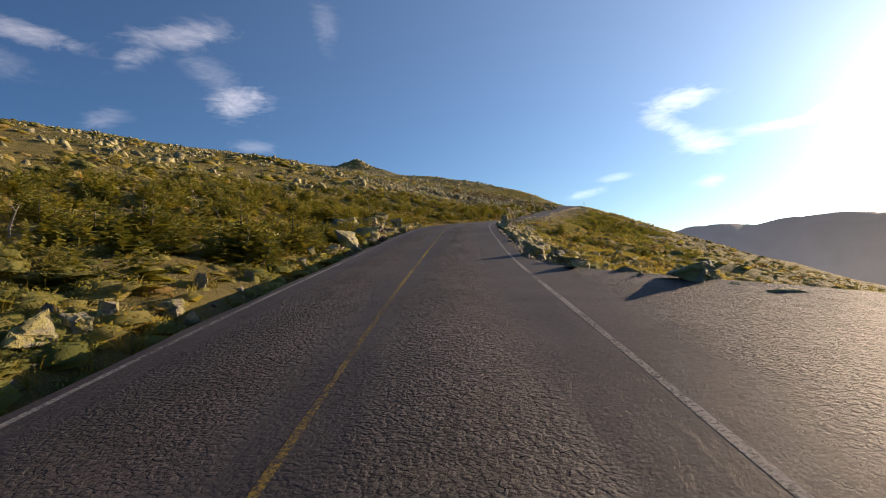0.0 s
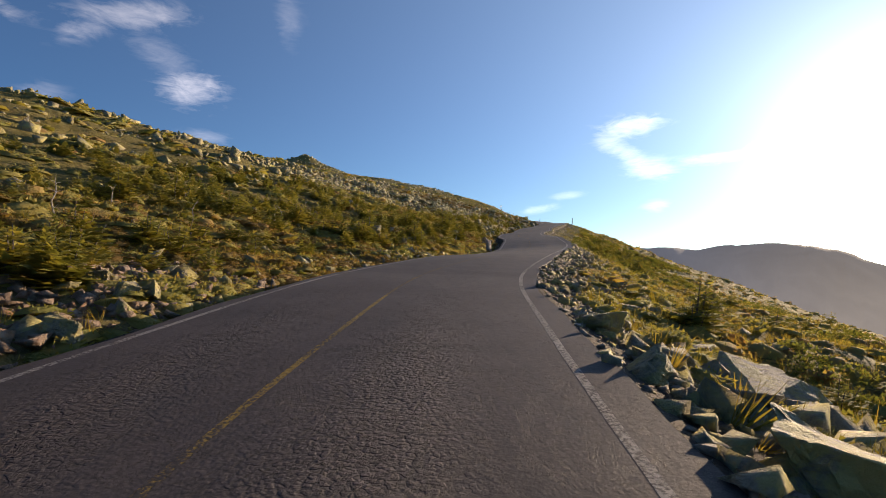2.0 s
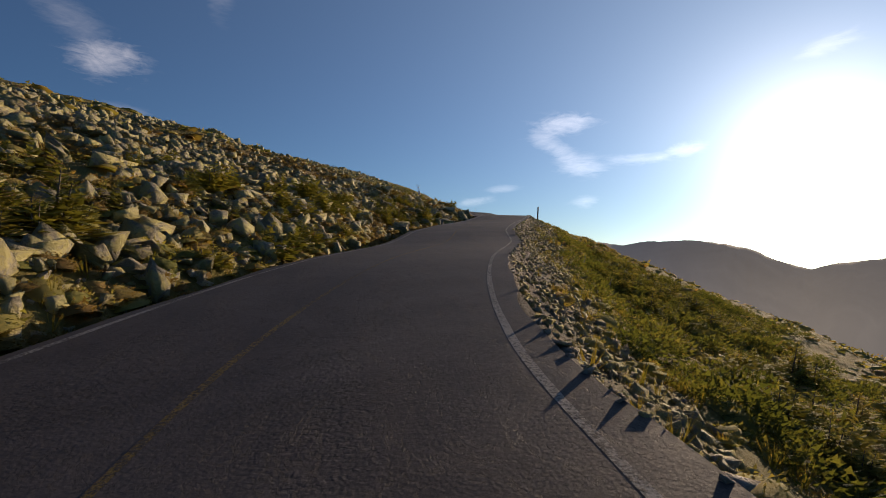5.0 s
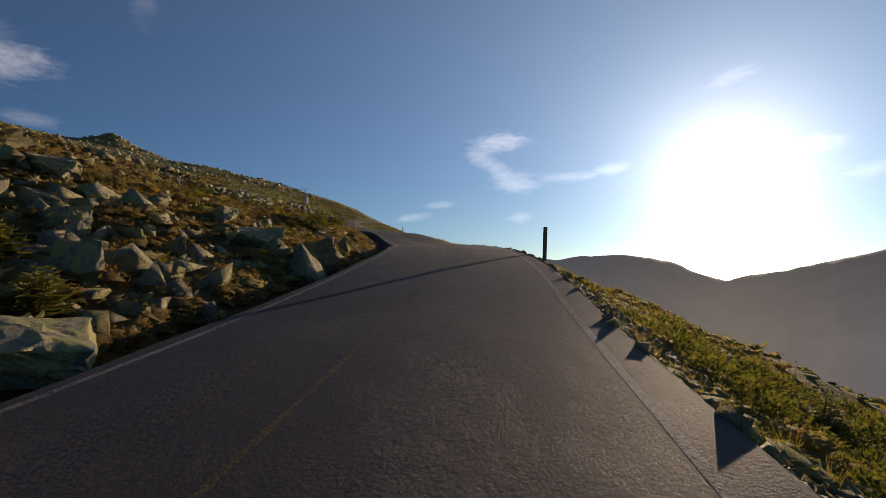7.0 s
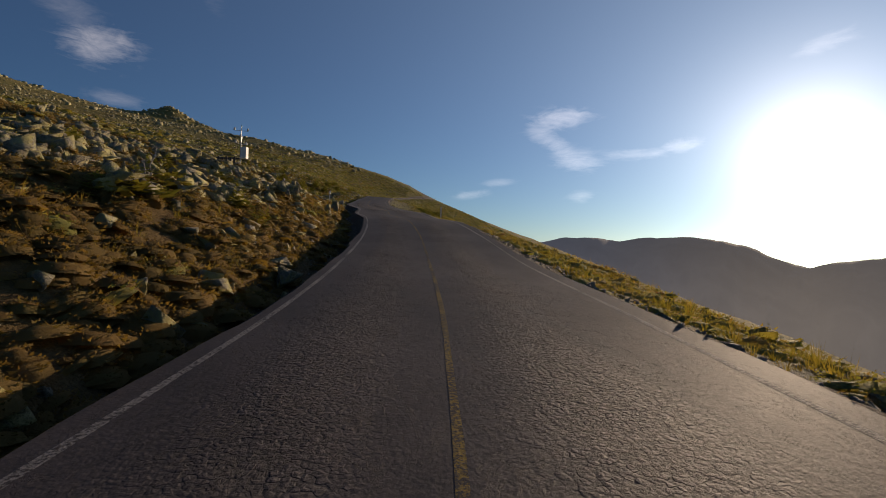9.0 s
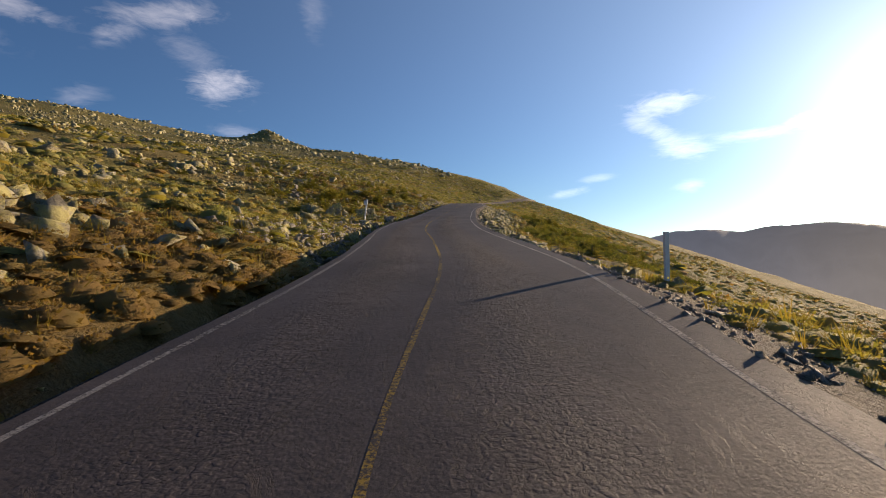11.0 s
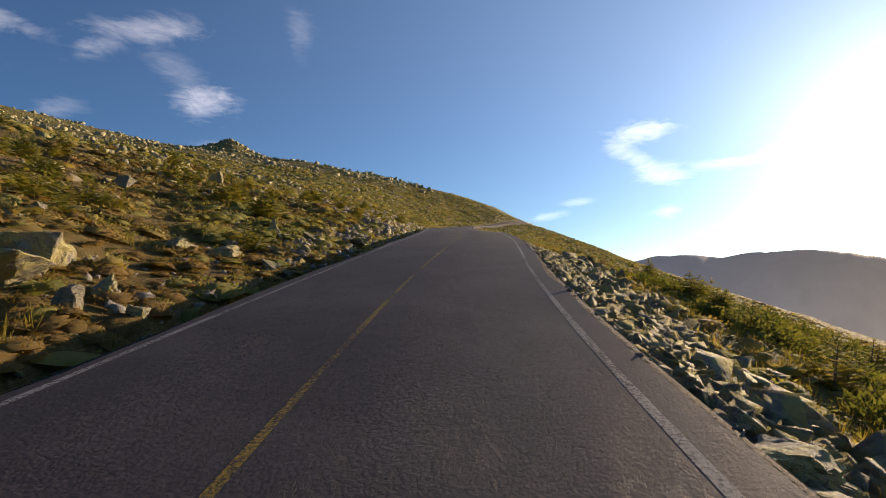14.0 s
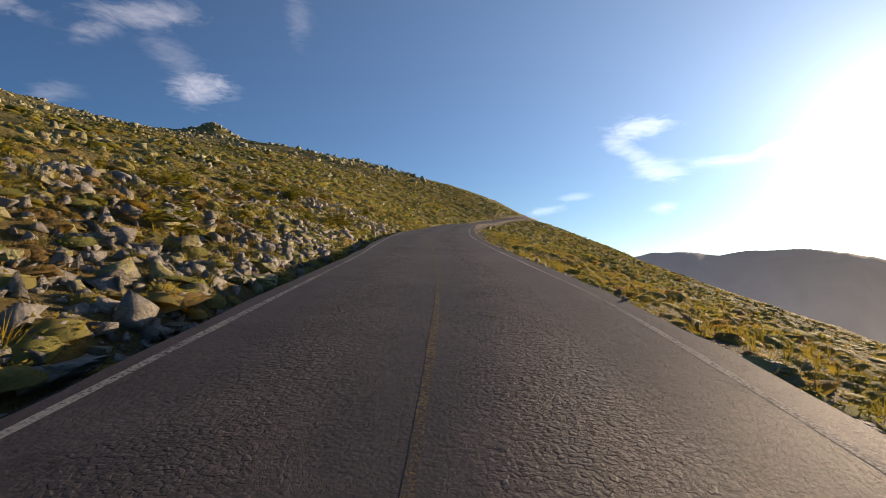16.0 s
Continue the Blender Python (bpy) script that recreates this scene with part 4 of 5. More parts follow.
def scatter(name, shapes, at, size, mat, label, category, tilt=0.35, sink=0.2, squash=(0.7, 1.1), stretch=(0.8, 1.3), smooth=False):
    """Joins one shape at each point into a single mesh."""
    verts, faces, base = [], [], 0
    which = rng.integers(0, len(shapes), len(at))
    for k, (sv, sf) in enumerate(shapes):
        sel = which == k
        n = int(sel.sum())
        if not n:
            continue
        scale = np.stack([size[sel] * rng.uniform(*stretch, n), size[sel] * rng.uniform(*stretch, n), size[sel] * rng.uniform(*squash, n)], -1)
        pts = np.einsum("nij,nvj->nvi", turned(n, tilt), sv[None] * scale[:, None]) + at[sel][:, None]
        pts[..., 2] -= (sink * size[sel])[:, None]
        verts.append(pts.reshape(-1, 3))
        faces.append((sf[None] + (np.arange(n) * len(sv))[:, None, None]).reshape(-1, 3) + base)
        base += n * len(sv)
    return tagged(new(name, soup(name, np.concatenate(verts), np.concatenate(faces), mat, smooth)), label, category, kind="stuff")


def plan_points(n, y0, y1, d0, d1):
    y, d = rng.uniform(y0, y1, n), rng.uniform(d0, d1, n)
    slope = (road_x(y + 1) - road_x(y - 1)) / 2
    nn = np.sqrt(1 + slope**2)
    return road_x(y) + d / nn, y - d * slope / nn, y, d


def bump(y, a, b, soft):
    return step(a - soft, a, y) * (1 - step(b, b + soft, y))


def stony(x, y, d):
    """How stony the slope is, from 0 to 1."""
    patch = fbm(x, y, 9.0, 81, 3)
    big = fbm(x, y, 30.0, 86, 2)
    left = (0.16 + 0.5 * step(0.1, 0.55, patch)) * (1 - 0.8 * bump(y, -60, 92, 8) * bump(-d, 6.5, 24, 2))
    left = np.maximum(left, bump(y, -60, 97, 15) * step(-20, -27, d) * step(-0.35, 0.1, big + 0.4 * patch))
    left = np.maximum(left, bump(y, 101, 140, 6) * step(-3.6, -5.0, d) * (0.55 + 0.45 * step(-0.3, 0.2, patch)))
    left = np.maximum(left, bump(y, 172, 203, 5) * bump(-d, 7, 18, 2) * 0.9)
    left = np.maximum(left, bump(y, 222, 258, 8) * bump(-d, 13, 26, 3) * step(-0.2, 0.3, patch))
    left = np.maximum(left, bump(y, 253, 310, 8) * step(-4, -6, d) * step(0.0, 0.4, patch) * 0.85)
    left = np.maximum(left, bump(y, 275, 315, 4) * bump(-d, 3.8, 13, 1.5) * (0.45 + 0.5 * step(-0.1, 0.3, patch)))
    left = np.maximum(left, 0.95 * (bump(y, 23, 52, 3) * bump(-d, 3.7, 7.5, 1) + bump(y, 208, 229, 3) * bump(-d, 3.7, 6.5, 0.8) + bump(y, 260, 295, 3) * bump(-d, 3.7, 6.0, 0.8) + 0.8 * bump(y, 152, 201, 3) * bump(-d, 3.7, 7.5, 0.8)))
    right = 0.03 + 0.2 * step(0.3, 0.7, patch)
    edge = bump(y, 14, 44, 4) * 0.7 + bump(y, 50, 101, 4) * 0.45 + bump(y, 101, 152, 8) * 1.0 + bump(y, 205, 234, 4) * 0.6 + bump(y, 236, 248, 4) * 0.5 + bump(y, 252, 266, 4) * 1.0 + bump(y, 274, 302, 4) * 0.15 + 0.12
    right = np.maximum(right, edge * (1 - step(4.2, 8.0, d - pullout(y))))
    return np.where(d < 0, left, right)


# stones on the uphill side, near and farther off, and on the valley side
for name, n, y0, y1, d0, d1, lo, hi, power, label in (
        ("rubble", 17000, 0, 345, -24, -3.3, 0.08, 0.75, 3.0, "grey granite rubble lying in the heath above the road"),
        ("rubble", 5000, 21, 52, -8.5, -3.4, 0.06, 0.4, 2.5, "rusty broken stones banked up beside the road"),
        ("rubble", 7000, 206, 300, -6.8, -3.4, 0.06, 0.4, 2.5, "pale broken stones banked up beside the road"),
        ("rubble", 9500, 40, 152, 2.9, 6.2, 0.05, 0.36, 2.2, "broken grey stones spilling down from the road edge"),
        ("rubble", 14000, -10, 345, 3.3, 11, 0.06, 0.6, 2.6, "grey granite rubble on the slope below the road"),
        ("boulder_field", 7500, 98, 143, -40, -4.4, 0.3, 1.1, 2.0, "jumbled grey lichened granite blocks above the road"),
        ("boulder_field", 2200, 170, 203, -18, -7, 0.25, 1.05, 1.8, "broken granite ledge of grey lichened blocks"),
        ("boulder_field", 450, 21, 46, 3.6, 6.0, 0.2, 0.75, 1.8, "row of grey granite blocks along the road edge"),
        ("boulder_field", 170, 207, 238, 3.6, 6.4, 0.2, 0.75, 1.8, "grey granite blocks along the road edge"),
        ("rubble", 10000, 54, 152, -8.5, -3.6, 0.08, 0.5, 2.2, "broken grey stones at the foot of the slope"),
        ("rubble", 5000, 274, 320, -14, -3.6, 0.1, 0.65, 2.2, "pale grey granite rubble on the bank above the road"),
        ("boulder_field", 4200, 248, 269, 3.45, 9.0, 0.2, 0.8, 1.8, "jumbled grey granite blocks below the road"),
        ("boulder_field", 40000, -60, 460, -190, -22, 0.35, 1.5, 2.4, "field of grey lichened granite blocks on the upper slope")):
    x, y, yr, d = plan_points(n, y0, y1, d0, d1)
    e = d - RIGHT_EDGE - pullout(yr)
    keep = (rng.random(n) < stony(x, y, d)) & ((d < 0) | (e > 0.06))
    x, y, d = x[keep], y[keep], d[keep]
    size = 0.76 * (lo + (hi - lo) * rng.random(len(x)) ** power)
    size = np.where((np.abs(d) < 4.2) & (name == "rubble"), np.minimum(size, 0.28), size)
    size = np.where((y > 80) & (y < 154) & (d > 0) & (d < 7.0), np.minimum(size, np.where(d < 4.4, 0.17, 0.27)), size)
    size = np.where((y > 236) & (d > 0) & (d < 5.0), np.minimum(size, 0.34), size)
    scatter(name, _small, np.stack([x, y, height(x, y)], -1), size, ROCK_RED if "rusty" in label else ROCK_PALE if "pale" in label else ROCK, label, "rocks", 0.5, 0.22)
n = 6500
x, y = rng.uniform(-270, 70, n), rng.uniform(455, 790, n)
near_top = np.exp(-((x + 100) / 55) ** 2 - ((y - 745) / 45) ** 2)
keep = rng.random(n) < 0.25 + 0.3 * step(0.0, 0.4, fbm(x, y, 40, 161, 3)) + 0.8 * near_top
x, y = x[keep], y[keep]
scatter("boulder_field", _small, np.stack([x, y, height(x, y)], -1), 0.8 + 2.4 * rng.random(len(x)) ** 2 + 1.0 * near_top[keep], ROCK, "broken grey rocks below the rounded summit", "rocks", 0.5, 0.3)
for d0, d1, n, label in ((-5.2, -2.98, 9000, "pale gravel and broken stones in the roadside ditch"), (3.02, 6.6, 36000, "pale gravel along the edge of the road")):
    x, y, yr, d = plan_points(n, 0, 330, d0, d1)
    e = np.where(d < 0, LEFT_EDGE - d, d - RIGHT_EDGE)
    keep = rng.random(n) < np.exp(-(e / np.where(d < 0, 1.2, 2.3)) ** 2) * (0.35 + 0.65 * step(-0.2, 0.3, fbm(x, y, 5, 91, 2)))
    x, y = x[keep] + pullout(yr[keep]) * (d0 > 0), y[keep]
    scatter("gravel", _chips, np.stack([x, y, height(x, y)], -1), 0.03 + 0.13 * rng.random(len(x)) ** 2.5, ROCK_PALE, label, "gravel", 0.5, 0.15)

# ---- plants ----


def leaf_shape(kind, seed):
    """A tuft of blades, or a low cushion of small leaves, about one unit wide."""
    r = np.random.default_rng(seed)
    v, f = [], []
    if kind == "tuft":
        for _ in range(18):
            a, out, tall, wide = r.uniform(0, 6.283), r.uniform(0.15, 0.75), r.uniform(0.45, 1.1), r.uniform(0.018, 0.034)
            c, s = math.cos(a), math.sin(a)
            root = np.array([c, s, 0]) * r.uniform(0, 0.3)
            side = np.array([-s, c, 0]) * wide
            k = len(v)
            v += [root - side, root + side, root + np.array([c * out, s * out, tall])]
            f += [(k, k + 1, k + 2)]
    else:
        if kind != "bush":
            # the dense woody cushion under the leaves
            for rad, up in ((0.47, -0.03), (0.37, 0.22)):
                v += [np.array([math.cos(k * 0.785 + up) * rad * r.uniform(0.85, 1.15), math.sin(k * 0.785 + up) * rad * r.uniform(0.85, 1.15), up * r.uniform(0.8, 1.2)]) for k in range(8)]
            v.append(np.array([r.uniform(-0.1, 0.1), r.uniform(-0.1, 0.1), 0.36]))
            for k in range(8):
                q = (k + 1) % 8
                f += [(k, q, 8 + q), (k, 8 + q, 8 + k), (8 + k, 8 + q, 16)]
        for _ in range({"bush": 190, "fine": 62, "sparse": 7}.get(kind, 24)):
            a, e = r.uniform(0, 6.283), math.asin(r.uniform(0.0, 1))
            rad = 0.5 * r.uniform(*((0.65, 1.12) if kind == "bush" else (0.82, 1.1)))
            p = np.array([math.cos(a) * math.cos(e) * rad, math.sin(a) * math.cos(e) * rad, math.sin(e) * rad * 0.9])
            up = p / np.linalg.norm(p) * 0.8 + np.array([0, 0, 0.4]) + r.normal(0, 0.4, 3)
            up /= np.linalg.norm(up)
            side = np.cross(up, r.normal(0, 1, 3))
            side /= np.linalg.norm(side)
            size = r.uniform(0.10, 0.2) * {"bush": 0.44, "fine": 0.47, "sparse": 1.0}.get(kind, 0.62)
            k = len(v)
            v += [p - side * size * 0.45, p + side * size * 0.45, p + up * size * 1.3]
            f += [(k, k + 1, k + 2)]
    return np.array(v), np.array(f)


TUFTS = [leaf_shape("tuft", 300 + k) for k in range(6)]
FINE = [leaf_shape("fine", 380 + k) for k in range(7)]
SPARSE = [leaf_shape("sparse", 390 + k) for k in range(5)]
CUSHIONS = [leaf_shape("cushion", 320 + k) for k in range(7)]


def green(x, y, d):
    """How thickly low plants grow, from 0 to 1."""
    patch = fbm(x, y, 7.0, 101, 3)
    e = np.where(d < 0, LEFT_EDGE - d, d - RIGHT_EDGE - pullout(y))
    g = (0.68 + 0.32 * step(-0.3, 0.3, patch)) * step(np.where(d < 0, 0.7, 0.5), np.where(d < 0, 1.3, 1.8), e)
    g = g * (1 - 0.55 * stony(x, y, d))
    g = g * (1 - 0.95 * bump(y, 224, 239, 3) * bump(d, 3, 17, 2)) * (1 - 0.7 * bump(y, 238, 269, 3) * bump(d, 3, 7, 1))
    return g * (1 - 0.6 * step(272, 278, y) * bump(d, 3, 5, 1.5))


for name, shapes, n, d0, d1, lo, hi, squash, label in (
        ("heath", FINE, 12000, -8.5, -3.2, 0.35, 1.05, (0.35, 0.75), "low brown and green heath shrubs beside the road"),
        ("heath", CUSHIONS, 8500, -14, -8.2, 0.4, 1.15, (0.4, 0.8), "low brown and green heath shrubs covering the slope"),
        ("heath", CUSHIONS, 7000, -26, -13.5, 0.45, 1.25, (0.5, 0.9), "low brown and green heath shrubs higher on the slope"),
        ("heath", FINE, 5500, 3.5, 8, 0.35, 1.0, (0.35, 0.7), "low green heath shrubs below the road"),
        ("heath", CUSHIONS, 7000, 7.5, 18, 0.4, 1.1, (0.45, 0.85), "low green heath shrubs on the valley slope"),
        ("heath", SPARSE, 11000, -110, -25, 0.9, 2.4, (0.3, 0.6), "low olive heath shrubs on the upper slope"),
        ("heath", SPARSE, 11000, 17, 90, 0.7, 2.2, (0.3, 0.6), "low olive heath shrubs on the lower slope"),
        ("grass", TUFTS, 14000, -16, -3.2, 0.18, 0.5, (0.7, 1.2), "dry yellow alpine grass tufts"),
        ("grass", TUFTS, 16000, 3.3, 18, 0.18, 0.5, (0.7, 1.2), "backlit yellow-green alpine grass tufts")):
    x, y, yr, d = plan_points(n, -15, 460 if abs(d0) > 20 or d1 > 50 else 345, d0, d1)
    keep = rng.random(n) < green(x, y, d)
    x, y, d = x[keep], y[keep], d[keep]
    size = lo + (hi - lo) * rng.random(len(x)) ** 1.5
    spot = np.stack([x, y, height(x, y)], -1)
    red = (rng.random(len(x)) < 0.9 * bump(y, 118, 202, 6) + 0.55 * bump(y, 236, 290, 6) * step(-0.1, 0.2, fbm(x, y, 8.0, 141, 2))) & (d < 0) & (d > -30) & (name == "heath")
    scatter(name, shapes, spot[~red], size[~red], GRASS if name == "grass" else HEATH, label, "grass" if name == "grass" else "shrubs", 0.2, 0.06, squash)
    if red.any():
        xx, yy = np.repeat(x[red], 3) + rng.normal(0, 0.45, 3 * int(red.sum())), np.repeat(y[red], 3) + rng.normal(0, 0.45, 3 * int(red.sum()))
        off = LEFT_EDGE - across(xx, yy) > 0.85
        xx, yy, small = xx[off], yy[off], (np.repeat(size[red], 3) * rng.uniform(0.4, 0.95, 3 * int(red.sum())))[off]
        scatter(name, shapes, np.stack([xx, yy, height(xx, yy)], -1), small, HEATH_RED, label.replace("brown and green", "rusty brown autumn"), "shrubs", 0.2, 0.06, squash)

x, y, yr, d = plan_points(12500, 50, 206, -14, -3.7)
keep = rng.random(len(x)) < (0.45 + 0.55 * step(-0.3, 0.2, fbm(x, y, 5.0, 143, 2))) * (1 - 0.35 * bump(y, 98, 120, 4))
scatter("heath", FINE, np.stack([x, y, height(x, y)], -1)[keep], 0.3 + 0.55 * rng.random(int(keep.sum())) ** 1.5, HEATH_RED, "low rusty brown autumn heath shrubs on the bank", "shrubs", 0.2, 0.04, (0.45, 0.85))


# leafy bushes below the road
BUSHES = [leaf_shape("bush", 340 + k) for k in range(6)]
for y0, y1, d0, d1, n, label in ((100, 149, 6.0, 28, 1700, "dense backlit green birch scrub below the road"), (243, 274, 8.5, 30, 1500, "dense dark green scrub below the road"), (45, 90, 10, 30, 450, "scattered green scrub on the valley slope")):
    x, y, yr, d = plan_points(n, y0, y1, d0, d1)
    keep = rng.random(n) < (0.35 + 0.65 * step(-0.2, 0.3, fbm(x, y, 6, 111, 2))) * bump(yr + 5 * fbm(x, y, 7, 113, 2), y0 + 5, y1 - 6, 5) * bump(d + 5 * fbm(x, y, 8, 117, 2), d0 + 2, d1 - 9, 7)
    scatter("scrub", BUSHES, np.stack([x, y, height(x, y)], -1)[keep], rng.uniform(0.6, 1.9 if y0 > 90 else 1.4, int(keep.sum())), BUSH, label, "bushes", 0.15, 0.05, (0.6, 1.0))


def tube(bm, pts, radii, sides=5):
    rings = []
    for i, (p, r) in enumerate(zip(pts, radii)):
        a = (pts[min(i + 1, len(pts) - 1)] - pts[max(i - 1, 0)]).normalized()
        u = a.cross(Vector((0.3, 0.9, 0.2))).normalized()
        v = a.cross(u)
        rings.append([bm.verts.new(p + (u * math.cos(6.283 * k / sides) + v * math.sin(6.283 * k / sides)) * r) for k in range(sides)])
    for a, b in zip(rings, rings[1:]):
        for k in range(sides):
            bm.faces.new((a[k], a[(k + 1) % sides], b[(k + 1) % sides], b[k]))
    bm.faces.new(rings[-1])


def spruce(seed, leaders, tall, wide):
    """A wind-pressed spruce: several stems leaning one way, whorls of needle sprays down to the ground."""
    r = random.Random(seed)
    crown, stems = bmesh.new(), []
    for k in range(leaders):
        a, out = r.uniform(0, 6.283), wide * 0.5 * math.sqrt(r.random()) if k else 0
        root = Vector((math.cos(a) * out * 0.5, math.sin(a) * out * 0.5, -0.1))
        h = tall * (1 - 0.55 * out / (wide * 0.5 + 0.01)) * r.uniform(0.8, 1.05)
        top = Vector((math.cos(a) * out + 0.12 * h, math.sin(a) * out - 0.05 * h, h))
        mid = root.lerp(top, 0.5) + Vector((r.uniform(-0.05, 0.05), r.uniform(-0.05, 0.05), 0))
        stem = bmesh.new()
        tube(stem, [root, mid, top], [0.035 * h, 0.022 * h, 0.006], 5)
        stems.append(("stem", stem, BARK))
        z = 0.06 * h
        while z < h:
            t = z / h
            centre = root.lerp(mid, t * 2) if t < 0.5 else mid.lerp(top, t * 2 - 1)
            reach = (1 - t) ** 0.8 * wide * 0.38 + 0.05
            count = 7 if t < 0.7 else 5
            start = r.uniform(0, 6.283)
            for i in range(count):
                b = start + 6.283 * i / count + r.uniform(-0.3, 0.3)
                ln = reach * r.uniform(0.6, 1.15)
                way = Vector((math.cos(b), math.sin(b), r.uniform(-0.15, 0.3)))
                side = Vector((-math.sin(b), math.cos(b), r.uniform(-0.25, 0.25)))
                for j in range(2):
                    # two needle sprays along each branch
                    p = centre + way * ln * (0.3 + 0.42 * j)
                    s = ln * (0.34 - 0.06 * j) + 0.02
                    tip = p + way * s * 1.5 + Vector((0, 0, r.uniform(-0.04, 0.06)))
                    q = [crown.verts.new(c) for c in (p - way * s * 0.4, p + side * s * 0.55 + Vector((0, 0, r.uniform(-0.03, 0.03))), tip, p - side * s * 0.55 + Vector((0, 0, r.uniform(-0.03, 0.03))))]
                    crown.faces.new((q[0], q[1], q[2]))
                    crown.faces.new((q[0], q[2], q[3]))
            z += tall * r.uniform(0.07, 0.11)
    thing = new("spruce_bush")
    for name, bm, mat in stems + [("crown", crown, SPRUCE)]:
        ob = new(name, to_mesh(bm, name, mat))
        ob.parent = thing
    return tagged(thing, "wind-stunted dark green spruce bush on the slope", "shrub", "stunted spruces")


def thicket(y, d):
    """Where the spruces stand."""
    left = bump(y, -40, 33, 4) * bump(-d, 5.8, 20, 1.5) + 0.75 * bump(y, 36, 80, 5) * bump(-d, 7.5, 24, 2) + 0.5 * bump(y, 82, 107, 6) * bump(-d, 4.8, 11, 1) + (0.7 * bump(y, 100, 121, 3) + 1.7 * bump(y, 125, 135, 2)) * bump(-d, 4.6, 8.5, 0.8) + 0.12 * bump(y, 152, 179, 6) * bump(-d, 7, 14, 2)
    left = left + 0.4 * bump(y, 232, 258, 6) * bump(-d, 9, 24, 2) + 0.15 * bump(y, 258, 320, 6) * bump(-d, 7, 30, 2)
    right = 1.0 * bump(y, 100, 140, 5) * bump(d, 9.5, 22, 1.5) + 1.0 * bump(y, 245, 271, 4) * bump(d, 10.5, 26, 1.5)  + 0.9 * bump(y, 233, 237, 1) * bump(d, 8.5, 11, 1)
    right = right + 0.2 * bump(y, 42, 72, 5) * bump(d, 9, 20, 2)
    return np.where(d < 0, left, right)


KINDS = [spruce(400 + k, 4 + k % 3, 1.0 + 0.18 * (k % 3), 1.7 + 0.25 * (k % 4)) for k in range(6)]
x, y, yr, d = plan_points(5200, -20, 335, -28, 28)
keep = rng.random(len(x)) < thicket(yr, d) * 0.55
chosen = np.stack([x, y, height(x, y)], -1)[keep]
grow = np.where(np.abs(d[keep]) > 5, 1.0, 0.7) * rng.uniform(0.65, 1.25, len(chosen))
near_first = np.argsort(np.abs(d[keep]) + rng.uniform(0, 6, len(chosen)))[:285]
dwarf = []
for k in range(5):
    rr = np.random.default_rng(360 + k)
    v, f = [], []
    for _ in range(5):
        ax, ay, hh = rr.uniform(-0.35, 0.35), rr.uniform(-0.35, 0.35), rr.uniform(0.6, 1.0)
        for tz in np.linspace(0.06, 0.95, 9):
            for i in range(5):
                a = rr.uniform(0, 6.283)
                ln = (0.34 * (1 - tz) + 0.06) * rr.uniform(0.7, 1.2)
                c, s = math.cos(a), math.sin(a)
                p = np.array([ax + 0.15 * tz * hh, ay, tz * hh])
                tip = p + np.array([c * ln, s * ln, rr.uniform(-0.05, 0.1)])
                sd = np.array([-s, c, rr.uniform(-0.3, 0.3)]) * ln * 0.3
                m0 = p + (tip - p) * 0.55
                q = len(v)
                v += [p, m0 + sd, tip, m0 - sd]
                f += [(q, q + 1, q + 2), (q, q + 2, q + 3)]
    dwarf.append((np.array(v), np.array(f)))
x, y, yr, d = plan_points(9500, -40, 325, -30, 30)
ok = rng.random(len(x)) < thicket(yr, d) * np.where((d < 0) & (yr < 95), 1.0, 0.5)
x2, y2, _, d2 = plan_points(6500, 300, 478, -70, 60)
far_ok = (rng.random(len(x2)) < step(0.05, 0.4, fbm(x2, y2, 26, 131, 3))) & (np.abs(d2) > 9)
scatter("krummholz", SPARSE, np.stack([x2, y2, height(x2, y2)], -1)[far_ok], rng.uniform(0.7, 1.5, int(far_ok.sum())), SPRUCE, "dark patches of dwarf spruce on the far slope", "bushes", 0.12, 0.05, (0.5, 0.8))
x2, y2, _, d2 = plan_points(7000, 335, 478, -40, 40)
far_ok = (rng.random(len(x2)) < 0.75) & (np.abs(d2) > 4.5)
scatter("heath", SPARSE, np.stack([x2, y2, height(x2, y2)], -1)[far_ok], rng.uniform(0.6, 1.8, int(far_ok.sum())), HEATH, "low olive heath shrubs on the far slope", "shrubs", 0.2, 0.06, (0.35, 0.7))
far_ok = (rng.random(len(x2)) < 0.3) & (np.abs(d2) > 4.0)
scatter("rubble", _small, np.stack([x2, y2, height(x2, y2)], -1)[far_ok], 0.2 + 0.7 * rng.random(int(far_ok.sum())) ** 2.5, ROCK, "scattered grey stones on the far slope", "rocks", 0.5, 0.22)
scatter("krummholz", dwarf, np.stack([x, y, height(x, y)], -1)[ok], rng.uniform(0.6, 1.35, int(ok.sum())), SPRUCE, "dense mat of wind-stunted dark spruce", "bushes", 0.12, 0.05, (0.8, 1.2))
used = [False] * len(KINDS)
for i in near_first:
    k = int(rng.integers(0, len(KINDS)))
    m = pose(*chosen[i], 0, 0, float(rng.uniform(-25, 25)))
    ob = KINDS[k]
    if used[k]:
        ob = copy_thing(KINDS[k], m)
    else:
        ob.matrix_basis, used[k] = m, True
    ob.scale = (float(grow[i]),) * 3


